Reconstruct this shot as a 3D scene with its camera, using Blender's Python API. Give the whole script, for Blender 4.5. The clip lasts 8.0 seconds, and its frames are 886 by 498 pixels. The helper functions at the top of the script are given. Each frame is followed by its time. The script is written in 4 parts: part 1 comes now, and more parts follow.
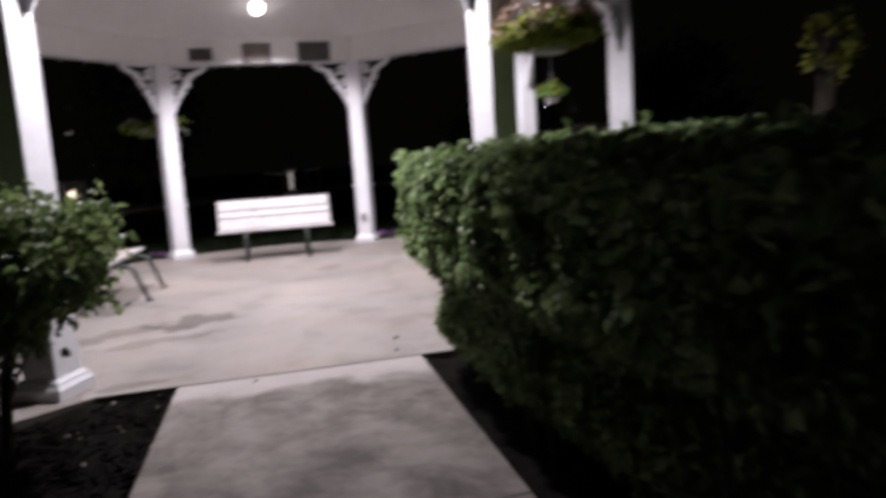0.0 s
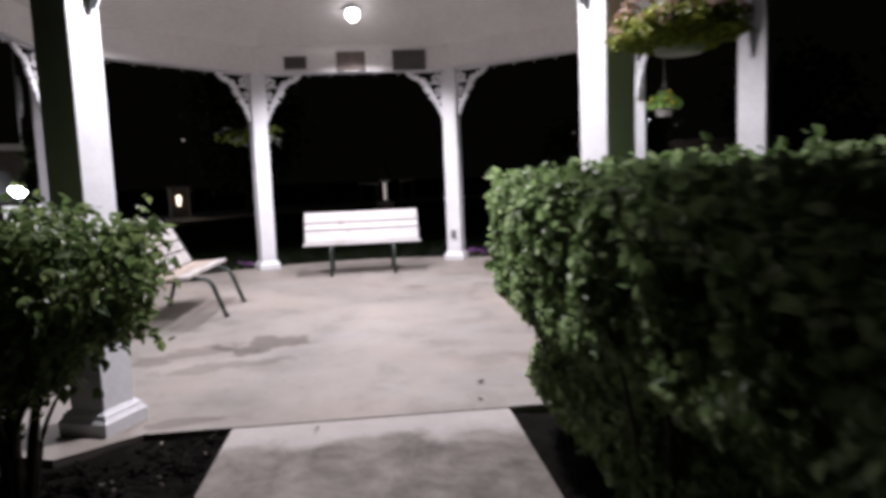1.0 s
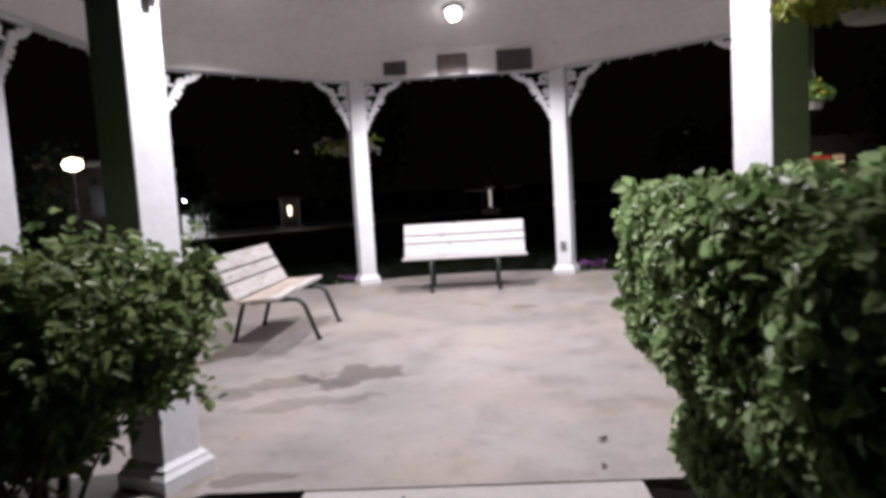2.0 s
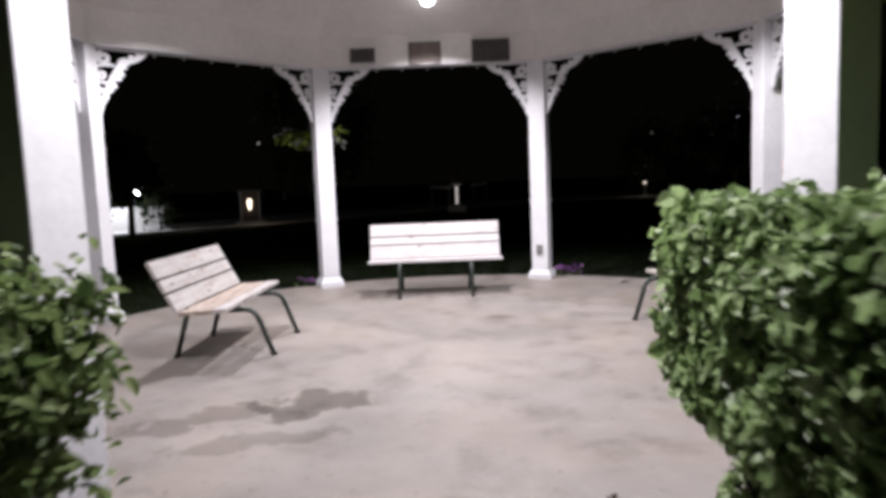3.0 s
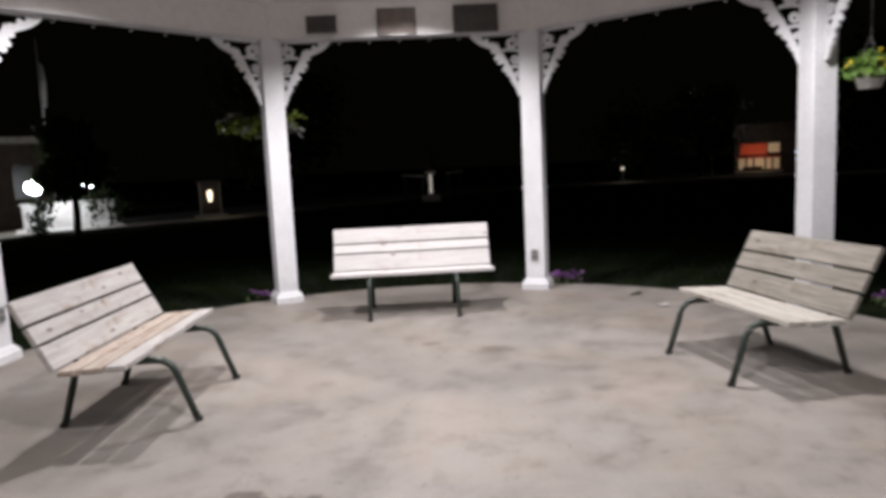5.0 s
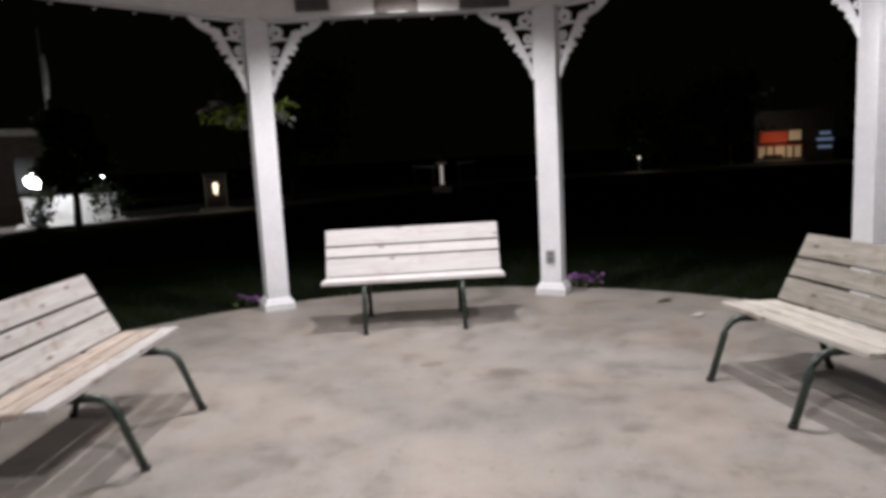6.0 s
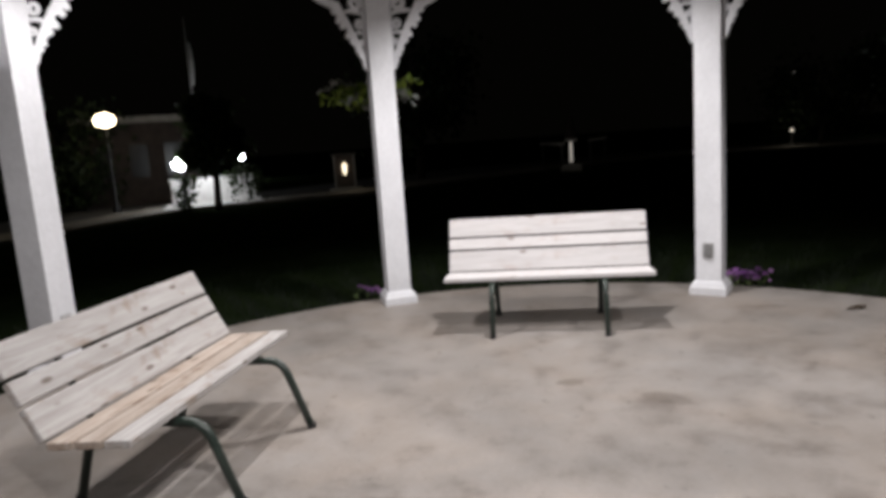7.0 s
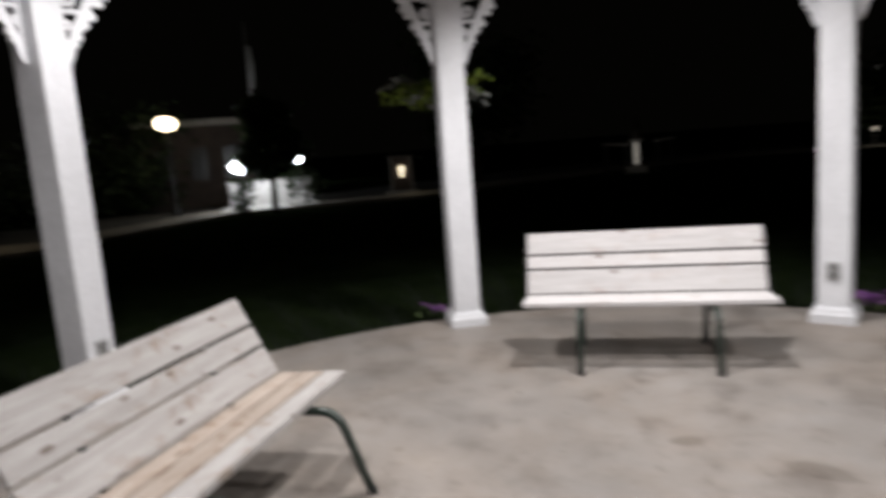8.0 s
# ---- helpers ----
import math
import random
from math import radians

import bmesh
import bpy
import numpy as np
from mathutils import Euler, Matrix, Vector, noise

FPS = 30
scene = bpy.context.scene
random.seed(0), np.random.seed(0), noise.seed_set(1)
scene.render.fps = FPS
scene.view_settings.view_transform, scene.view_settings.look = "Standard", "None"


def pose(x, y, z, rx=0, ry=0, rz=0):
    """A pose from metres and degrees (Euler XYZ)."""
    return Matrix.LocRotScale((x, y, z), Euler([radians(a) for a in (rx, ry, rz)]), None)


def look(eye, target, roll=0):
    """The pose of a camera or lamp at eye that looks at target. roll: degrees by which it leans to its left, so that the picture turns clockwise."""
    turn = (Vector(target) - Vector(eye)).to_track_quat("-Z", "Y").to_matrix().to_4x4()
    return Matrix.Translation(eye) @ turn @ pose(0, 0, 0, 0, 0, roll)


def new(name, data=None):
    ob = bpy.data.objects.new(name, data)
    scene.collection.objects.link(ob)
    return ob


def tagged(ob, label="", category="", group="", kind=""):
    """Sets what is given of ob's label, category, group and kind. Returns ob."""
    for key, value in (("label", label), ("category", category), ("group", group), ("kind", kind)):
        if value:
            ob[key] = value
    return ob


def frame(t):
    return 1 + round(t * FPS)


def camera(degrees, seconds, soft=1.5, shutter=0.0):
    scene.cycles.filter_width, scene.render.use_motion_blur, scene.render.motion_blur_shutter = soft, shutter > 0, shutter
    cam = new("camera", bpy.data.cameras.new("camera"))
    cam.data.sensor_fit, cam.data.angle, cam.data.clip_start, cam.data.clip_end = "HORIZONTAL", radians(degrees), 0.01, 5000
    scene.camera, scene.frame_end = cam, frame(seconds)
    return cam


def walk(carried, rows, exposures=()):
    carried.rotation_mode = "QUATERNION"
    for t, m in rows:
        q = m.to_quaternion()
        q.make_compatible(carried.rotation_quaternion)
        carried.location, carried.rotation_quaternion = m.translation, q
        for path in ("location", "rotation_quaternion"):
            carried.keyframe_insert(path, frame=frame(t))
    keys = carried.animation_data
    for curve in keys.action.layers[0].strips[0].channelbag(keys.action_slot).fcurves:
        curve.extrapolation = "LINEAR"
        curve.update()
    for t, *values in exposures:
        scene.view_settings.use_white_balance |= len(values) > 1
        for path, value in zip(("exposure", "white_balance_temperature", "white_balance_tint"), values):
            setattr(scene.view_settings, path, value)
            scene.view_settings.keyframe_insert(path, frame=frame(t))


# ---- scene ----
cam = camera(67.0, 8.0, 3.9, 0.9)
PATH = [
    (0, (0.035, -8.56, 1.396), (0.503, -6.633, 1.135), -3.7),
    (0.3, (0.110, -8.372, 1.402), (0.420, -6.417, 1.118), -3.6),
    (0.5, (0.146, -8.237, 1.409), (0.395, -6.267, 1.167), -3.2),
    (0.8, (0.168, -8.013, 1.425), (0.395, -6.037, 1.214), -2.6),
    (1, (0.171, -7.86, 1.437), (0.375, -5.882, 1.226), -2.3),
    (1.5, (0.191, -7.481, 1.464), (0.223, -5.487, 1.31), -2.9),
    (1.8, (0.215, -7.229, 1.472), (0.131, -5.237, 1.315), -3.3),
    (2, (0.223, -7.092, 1.479), (0.112, -5.103, 1.301), -3.4),
    (2.2, (0.195, -6.997, 1.489), (0.139, -5.005, 1.324), -1.9),
    (3.3, (0.105, -6.111, 1.552), (0.109, -4.122, 1.345), -2.4),
    (3.5, (0.14, -5.943, 1.571), (0.107, -3.954, 1.363), -1.7),
    (4, (0.11, -5.572, 1.572), (0.126, -3.585, 1.346), -1.2),
    (4.5, (0.074, -5.142, 1.604), (0.206, -3.165, 1.33), -3.0),
    (4.7, (0.048, -4.995, 1.613), (0.160, -3.013, 1.371), -3.0),
    (5.8, (0.093, -4.108, 1.676), (0.123, -2.125, 1.419), -2.2),
    (6, (0.181, -3.931, 1.659), (0.217, -1.95, 1.39), -3.0),
    (6.2, (0.166, -3.771, 1.661), (0.208, -1.788, 1.398), -3.3),
    (6.5, (0.127, -3.549, 1.673), (0.077, -1.565, 1.431), -4.2),
    (7, (0.086, -3.16, 1.698), (-0.251, -1.213, 1.385), -4.0),
    (7.2, (0.026, -2.991, 1.699), (-0.290, -1.045, 1.361), -3.4),
    (7.5, (-0.089, -2.747, 1.7), (-0.37, -0.794, 1.374), -2.4),
    (8, (-0.228, -2.413, 1.73), (-0.722, -0.498, 1.432), -4.3),
]
EXPOSURES = [(0.0, 0.03, 6350, 20), (1.0, 0.10, 6300, 17), (2.2, 0.10, 6350, 16), (3.5, 0.04, 6400, 15), (4.5, -0.10, 6500, 12), (6.0, -0.34, 6550, 11), (8.0, -0.45, 6550, 8.5)]
walk(cam, [(t, look(eye, target, roll)) for t, eye, target, roll in PATH], EXPOSURES)

# ---- light ----
world = bpy.data.worlds.new("night")
scene.world = world
world.use_nodes = True
world.node_tree.nodes["Background"].inputs[0].default_value = (0.6, 0.55, 0.42, 1)
world.node_tree.nodes["Background"].inputs[1].default_value = 0.0022

LAMPS = [(0.02, 2.88, 134, 0.6, 0.97), (-2.55, 1.20, 133, 0.6, 0.92), (2.85, 0.60, 133, 0.6, 0.92), (0.05, -3.24, 163, 0.28, 1.1)]
LAMP_WATTS = 680.0
CEILING, CEILING_RISE = 3.65, 1.5


# ---- materials ----
def material(name, build):
    m = bpy.data.materials.new(name)
    m.use_nodes = True
    t = m.node_tree
    build(t, t.nodes["Principled BSDF"])
    return m


def node(t, kind, **values):
    n = t.nodes.new(kind)
    for k, v in values.items():
        n.inputs[k].default_value = v
    return n


def coords(t, scale=(1, 1, 1), world_space=False):
    m = node(t, "ShaderNodeMapping", Scale=scale)
    if world_space:
        t.links.new(t.nodes.new("ShaderNodeNewGeometry").outputs["Position"], m.inputs[0])
    else:
        t.links.new(t.nodes.new("ShaderNodeTexCoord").outputs["Object"], m.inputs[0])
    return m.outputs[0]


def noise_tex(t, vec, scale, detail=4.0, rough=0.55, distortion=0.0):
    n = node(t, "ShaderNodeTexNoise", Scale=scale, Detail=detail, Roughness=rough, Distortion=distortion)
    t.links.new(vec, n.inputs["Vector"])
    return n.outputs[0]


def ramp(t, fac, stops):
    r = t.nodes.new("ShaderNodeValToRGB")
    e = r.color_ramp.elements
    while len(e) < len(stops):
        e.new(0.5)
    for el, (p, c) in zip(e, stops):
        el.position = p
        el.color = (*c, 1) if isinstance(c, tuple) else (c, c, c, 1)
    t.links.new(fac, r.inputs[0])
    return r.outputs[0]


def mix(t, a, b, fac, blend="MIX"):
    n = t.nodes.new("ShaderNodeMix")
    n.data_type, n.blend_type = "RGBA", blend
    for sock, v in ((n.inputs[0], fac), (n.inputs[6], a), (n.inputs[7], b)):
        if isinstance(v, (int, float)):
            sock.default_value = v
        elif isinstance(v, tuple):
            sock.default_value = (*v, 1)
        else:
            t.links.new(v, sock)
    return n.outputs[2]


def calc(t, op, a, b=0.0, c=0.0):
    n = t.nodes.new("ShaderNodeMath")
    n.operation = op
    for sock, v in zip(n.inputs, (a, b, c)):
        if isinstance(v, (int, float)):
            sock.default_value = v
        else:
            t.links.new(v, sock)
    return n.outputs[0]


def bump(t, p, height, strength=0.3, distance=0.01):
    n = node(t, "ShaderNodeBump", Strength=strength, Distance=distance)
    t.links.new(height, n.inputs["Height"])
    t.links.new(n.outputs[0], p.inputs["Normal"])


def simple(name, dark, light, scale=6.0, rough=0.6, metal=0.0, relief=0.2, stretch=(1, 1, 1), specular=0.5):
    def build(t, p):
        v = coords(t, stretch)
        n = noise_tex(t, v, scale, 6)
        fine = noise_tex(t, v, scale * 9, 3)
        c = ramp(t, n, [(0.3, dark), (0.7, light)])
        t.links.new(mix(t, c, ramp(t, fine, [(0.3, 0.8), (0.7, 1.0)]), 0.5, "MULTIPLY"), p.inputs["Base Color"])
        p.inputs["Roughness"].default_value = rough
        p.inputs["Metallic"].default_value = metal
        p.inputs["Specular IOR Level"].default_value = specular
        bump(t, p, fine, relief, 0.004)
    return material(name, build)


def glow(name, colour, strength):
    def build(t, p):
        p.inputs["Base Color"].default_value = (*colour, 1)
        p.inputs["Emission Color"].default_value = (*colour, 1)
        p.inputs["Emission Strength"].default_value = strength
    return material(name, build)


def slab_build(t, p):
    v = coords(t, (1, 1, 1), True)
    broad = noise_tex(t, v, 0.6, 5, 0.6, 0.2)
    mid = noise_tex(t, v, 3.6, 9, 0.74, 0.25)
    grain = noise_tex(t, v, 45, 4, 0.7)
    c = ramp(t, broad, [(0.3, (0.185, 0.168, 0.153)), (0.5, (0.235, 0.215, 0.199)), (0.72, (0.28, 0.259, 0.243))])
    c = mix(t, c, ramp(t, mid, [(0.30, (0.55, 0.52, 0.50)), (0.45, (0.90, 0.885, 0.87)), (0.6, (1, 1, 1)), (0.75, (1.0, 0.97, 0.94))]), 0.9, "MULTIPLY")
    grime = noise_tex(t, v, 1.7, 8, 0.66, 0.2)
    c = mix(t, c, ramp(t, grime, [(0.36, (0.70, 0.67, 0.64)), (0.47, (0.97, 0.96, 0.95)), (0.58, (1.0, 1.0, 1.0)), (0.68, (1.10, 1.09, 1.07))]), 0.66, "MULTIPLY")
    tint = noise_tex(t, v, 0.9, 5, 0.6, 0.3)
    c = mix(t, c, ramp(t, tint, [(0.38, (0.93, 0.95, 0.97)), (0.5, (1, 1, 1)), (0.62, (1.03, 1.0, 0.97))]), 1.0, "MULTIPLY")
    spots = noise_tex(t, v, 8.5, 6, 0.65)
    c = mix(t, c, ramp(t, spots, [(0.30, (0.62, 0.60, 0.58)), (0.39, (1, 1, 1))]), 0.8, "MULTIPLY")
    c = mix(t, c, ramp(t, grain, [(0.25, 0.78), (0.6, 1.0)]), 0.5, "MULTIPLY")
    # damp spill with a ragged outline
    geo = t.nodes.new("ShaderNodeSeparateXYZ")
    t.links.new(v, geo.inputs[0])
    wob = noise_tex(t, v, 3.2, 4, 0.6)
    for cx, cy, rx, ry, lean, depth in ((0.15, 1.35, 0.10, 0.06, 0.2, 0.72), (0.72, 1.05, 0.16, 0.07, -0.4, 0.75), (-0.88, -1.76, 0.40, 0.30, 0.3, 0.42), (-1.55, -2.0, 0.62, 0.20, 0.25, 0.60), (-1.15, -2.45, 0.50, 0.15, 0.3, 0.68), (-1.10, -3.72, 0.22, 0.07, 0.1, 0.55)):
        dx = calc(t, "SUBTRACT", geo.outputs[0], cx)
        dy = calc(t, "SUBTRACT", calc(t, "SUBTRACT", geo.outputs[1], cy), calc(t, "MULTIPLY", dx, lean))
        d = calc(t, "ADD", calc(t, "POWER", calc(t, "DIVIDE", dx, rx), 2.0), calc(t, "POWER", calc(t, "DIVIDE", dy, ry), 2.0))
        d = calc(t, "ADD", calc(t, "SQRT", d), calc(t, "MULTIPLY", calc(t, "SUBTRACT", wob, 0.5), 3.2))
        edge = node(t, "ShaderNodeMapRange")
        t.links.new(d, edge.inputs[0])
        for i, val in zip((1, 2, 3, 4), (0.80, 1.04, depth, 1.0)):
            edge.inputs[i].default_value = val
        c = mix(t, c, ramp(t, edge.outputs[0], [(0.0, (0.0, 0.0, 0.0)), (0.5, (0.52, 0.485, 0.45)), (1.0, (1.0, 1.0, 1.0))]), 1.0, "MULTIPLY")
    t.links.new(c, p.inputs["Base Color"])
    t.links.new(ramp(t, mid, [(0.3, 0.42), (0.7, 0.75)]), p.inputs["Roughness"])
    p.inputs["Specular IOR Level"].default_value = 0.35
    bump(t, p, mix(t, grain, mid, 0.4), 0.25, 0.006)


def path_build(t, p):
    v = coords(t, (1, 1, 1), True)
    geo = t.nodes.new("ShaderNodeSeparateXYZ")
    t.links.new(v, geo.inputs[0])
    mid = noise_tex(t, v, 2.2, 8, 0.68, 0.2)
    wob = noise_tex(t, v, 1.7, 4, 0.6)
    grain = noise_tex(t, v, 50, 4, 0.7)
    # y with a noisy offset: paler nearer the slab, darker and browner beyond -4.2
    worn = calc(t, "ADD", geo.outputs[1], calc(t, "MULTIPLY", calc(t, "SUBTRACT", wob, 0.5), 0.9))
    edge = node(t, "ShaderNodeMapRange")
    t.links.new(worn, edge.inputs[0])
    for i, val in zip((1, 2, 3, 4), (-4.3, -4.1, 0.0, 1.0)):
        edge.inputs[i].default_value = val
    brownish = ramp(t, mid, [(0.36, (0.048, 0.040, 0.034)), (0.48, (0.110, 0.095, 0.083)), (0.62, (0.185, 0.165, 0.15))])
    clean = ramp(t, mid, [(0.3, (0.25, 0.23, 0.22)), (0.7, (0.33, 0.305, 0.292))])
    c = mix(t, brownish, clean, edge.outputs[0])
    c = mix(t, c, ramp(t, grain, [(0.25, 0.75), (0.6, 1.0)]), 0.6, "MULTIPLY")
    t.links.new(c, p.inputs["Base Color"])
    p.inputs["Roughness"].default_value = 0.8
    bump(t, p, mix(t, grain, mid, 0.4), 0.4, 0.008)


def timber(name, dark, light, stain):
    def build(t, p):
        v = coords(t, (1.2, 14, 14))
        info = t.nodes.new("ShaderNodeObjectInfo")
        shift = t.nodes.new("ShaderNodeVectorMath")
        shift.operation = "ADD"
        t.links.new(v, shift.inputs[0])
        grow = calc(t, "MULTIPLY", info.outputs["Random"], 37.0)
        comb = t.nodes.new("ShaderNodeCombineXYZ")
        for i in range(3):
            t.links.new(grow, comb.inputs[i])
        t.links.new(comb.outputs[0], shift.inputs[1])
        vec = shift.outputs[0]
        grain = noise_tex(t, vec, 2.4, 6, 0.6, 0.5)
        c = ramp(t, grain, [(0.3, dark), (0.65, light)])
        tone = ramp(t, info.outputs["Random"], [(0.0, 0.82), (1.0, 1.0)])
        c = mix(t, c, tone, 0.8, "MULTIPLY")
        blot = noise_tex(t, coords(t, (3, 4.5, 4.5)), 1.3, 5, 0.6, 0.3)
        c = mix(t, c, ramp(t, blot, [(0.33, stain), (0.46, (1, 1, 1))]), 0.8, "MULTIPLY")
        vor = node(t, "ShaderNodeTexVoronoi", Scale=1.0)
        spread = t.nodes.new("ShaderNodeVectorMath")
        spread.operation = "ADD"
        t.links.new(coords(t, (3.4, 8.5, 8.5)), spread.inputs[0])
        t.links.new(comb.outputs[0], spread.inputs[1])
        t.links.new(spread.outputs[0], vor.inputs["Vector"])
        knot = ramp(t, vor.outputs["Distance"], [(0.0, (0.22, 0.16, 0.12)), (0.09, (0.34, 0.27, 0.22)), (0.15, (1, 1, 1))])
        c = mix(t, c, knot, 0.75, "MULTIPLY")
        t.links.new(c, p.inputs["Base Color"])
        p.inputs["Roughness"].default_value = 0.75
        p.inputs["Specular IOR Level"].default_value = 0.3
        bump(t, p, grain, 0.35, 0.004)
    return material(name, build)


def leaf_mat(name, a, b, c3, rough=0.42, thin=0.30):
    def build(t, p):
        g = t.nodes.new("ShaderNodeNewGeometry")
        c = ramp(t, g.outputs["Random Per Island"], [(0.0, a), (0.55, b), (1.0, c3)])
        v = coords(t)
        c = mix(t, c, ramp(t, noise_tex(t, v, 60, 3), [(0.3, 0.75), (0.7, 1.0)]), 0.6, "MULTIPLY")
        t.links.new(c, p.inputs["Base Color"])
        p.inputs["Roughness"].default_value = rough
        p.inputs["Specular IOR Level"].default_value = 0.4
        tr = t.nodes.new("ShaderNodeBsdfTranslucent")
        t.links.new(c, tr.inputs[0])
        ms = t.nodes.new("ShaderNodeMixShader")
        ms.inputs[0].default_value = thin
        t.links.new(p.outputs[0], ms.inputs[1])
        t.links.new(tr.outputs[0], ms.inputs[2])
        t.links.new(ms.outputs[0], t.nodes["Material Output"].inputs[0])
    return material(name, build)


SLAB = material("worn_concrete", slab_build)
PATH_CONCRETE = material("brownish_concrete", path_build)
WHITE = simple("white_paint", (0.58, 0.585, 0.61), (0.65, 0.655, 0.68), 3.0, 0.5, relief=0.12)
CEIL = simple("ceiling_paint", (0.63, 0.61, 0.60), (0.70, 0.68, 0.67), 1.2, 0.7, relief=0.1)
BEAM_PAINT = simple("pale_beam_paint", (0.63, 0.61, 0.60), (0.70, 0.68, 0.67), 1.5, 0.65, relief=0.12)
PALE = timber("pale_timber", (0.31, 0.29, 0.278), (0.44, 0.425, 0.418), (0.66, 0.53, 0.42))
BLEACHED = timber("bleached_timber", (0.45, 0.43, 0.43), (0.545, 0.53, 0.53), (0.86, 0.78, 0.74))
STAINED = timber("brown_stained_timber", (0.24, 0.19, 0.155), (0.40, 0.345, 0.30), (0.55, 0.42, 0.32))
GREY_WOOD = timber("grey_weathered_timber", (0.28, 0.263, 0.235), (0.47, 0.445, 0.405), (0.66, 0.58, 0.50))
# Darker copy of the grey timber; the backrest's shade is in its colour.
SHADED_WOOD = timber("shaded_weathered_timber", (0.14, 0.13, 0.112), (0.27, 0.25, 0.22), (0.66, 0.58, 0.50))
GREEN_STEEL = simple("dark_green_steel", (0.013, 0.022, 0.017), (0.023, 0.036, 0.029), 20, 0.38, 0.0, 0.1)
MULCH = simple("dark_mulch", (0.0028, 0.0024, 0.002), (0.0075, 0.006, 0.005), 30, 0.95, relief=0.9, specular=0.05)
CHIP = simple("pale_chip", (0.20, 0.17, 0.14), (0.40, 0.36, 0.31), 20, 0.9)
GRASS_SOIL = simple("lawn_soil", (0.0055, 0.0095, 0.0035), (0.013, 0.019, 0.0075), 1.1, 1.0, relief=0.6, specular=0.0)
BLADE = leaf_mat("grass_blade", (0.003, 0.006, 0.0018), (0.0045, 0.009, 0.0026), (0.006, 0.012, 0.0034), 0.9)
LEAF = leaf_mat("hedge_leaf", (0.11, 0.175, 0.062), (0.26, 0.37, 0.15), (0.43, 0.54, 0.30), 0.42, 0.45)
SHRUB_LEAF = leaf_mat("shrub_leaf", (0.06, 0.10, 0.032), (0.13, 0.19, 0.066), (0.24, 0.31, 0.125), 0.42, 0.42)
BASKET_LEAF = leaf_mat("basket_leaf", (0.13, 0.17, 0.022), (0.25, 0.29, 0.045), (0.38, 0.40, 0.07), 0.5)
FRESH_LEAF = leaf_mat("fresh_green_leaf", (0.07, 0.14, 0.025), (0.13, 0.24, 0.045), (0.22, 0.34, 0.08), 0.5)
FERN_LEAF = leaf_mat("fern_leaf", (0.09, 0.14, 0.018), (0.18, 0.25, 0.035), (0.32, 0.38, 0.08), 0.5, 0.4)
SILVER_LEAF = leaf_mat("silver_leaf", (0.16, 0.17, 0.15), (0.26, 0.27, 0.25), (0.36, 0.36, 0.34), 0.55)
DARK_LEAF = leaf_mat("tree_leaf", (0.015, 0.03, 0.01), (0.03, 0.05, 0.016), (0.04, 0.06, 0.02), 0.6)
BARK = simple("bark", (0.022, 0.017, 0.012), (0.06, 0.048, 0.036), 14, 0.9, relief=0.8, stretch=(1, 1, 0.25))
# Near-black colour for the shade deep between the hedge leaves.
HEDGE_SHADE = simple("hedge_shade", (0.010, 0.012, 0.007), (0.025, 0.026, 0.014), 18, 0.95)
PETAL_PURPLE = leaf_mat("purple_petal", (0.16, 0.05, 0.22), (0.25, 0.10, 0.31), (0.35, 0.18, 0.39), 0.6)
PETAL_PINK = leaf_mat("pink_petal", (0.36, 0.22, 0.18), (0.46, 0.32, 0.26), (0.55, 0.42, 0.34), 0.6)
PETAL_YELLOW = leaf_mat("yellow_petal", (0.65, 0.50, 0.02), (0.75, 0.60, 0.04), (0.8, 0.68, 0.10), 0.6)
PLASTIC_WHITE = simple("white_plastic", (0.70, 0.70, 0.68), (0.78, 0.78, 0.76), 8, 0.4, relief=0.05)
COCO = simple("grey_moulded_pot", (0.20, 0.20, 0.19), (0.32, 0.32, 0.30), 14, 0.7)
WIRE = simple("galvanised_wire", (0.35, 0.35, 0.36), (0.5, 0.5, 0.5), 20, 0.4, 0.8)
DARK_BOARD = simple("dark_board", (0.025, 0.022, 0.022), (0.05, 0.045, 0.043), 12, 0.6)
BROWN_BOARD = simple("brown_board", (0.10, 0.075, 0.065), (0.15, 0.115, 0.10), 12, 0.55)
BOARD_FRAME = simple("dark_frame", (0.05, 0.045, 0.042), (0.085, 0.075, 0.07), 12, 0.5)
GREY_PLATE = simple("grey_cover_plate", (0.34, 0.34, 0.34), (0.44, 0.44, 0.44), 10, 0.4, 0.3)
FLAP_GREY = simple("grey_flap", (0.10, 0.10, 0.10), (0.16, 0.16, 0.16), 10, 0.5)
SHINGLE = simple("roof_shingle", (0.05, 0.045, 0.04), (0.11, 0.10, 0.09), 9, 0.9, relief=0.8)
ASPHALT = simple("asphalt", (0.035, 0.035, 0.036), (0.07, 0.068, 0.066), 3, 0.9)
KERB = simple("pale_kerb", (0.24, 0.22, 0.195), (0.36, 0.335, 0.30), 2, 0.85)
RENDER_WHITE = simple("white_render", (0.62, 0.61, 0.60), (0.8, 0.79, 0.78), 2, 0.8)
BRICK = simple("dull_brick", (0.03, 0.022, 0.018), (0.06, 0.045, 0.038), 3, 0.85)
STONE = simple("grey_stone", (0.22, 0.21, 0.20), (0.34, 0.33, 0.31), 3, 0.85)
BLACK_STEEL = simple("black_steel", (0.012, 0.012, 0.013), (0.03, 0.03, 0.03), 10, 0.5)
RED_PAINT = simple("red_awning", (0.35, 0.03, 0.02), (0.48, 0.06, 0.04), 5, 0.7)
FLAG_WHITE = simple("pale_cloth", (0.5, 0.5, 0.5), (0.7, 0.7, 0.68), 4, 0.8)
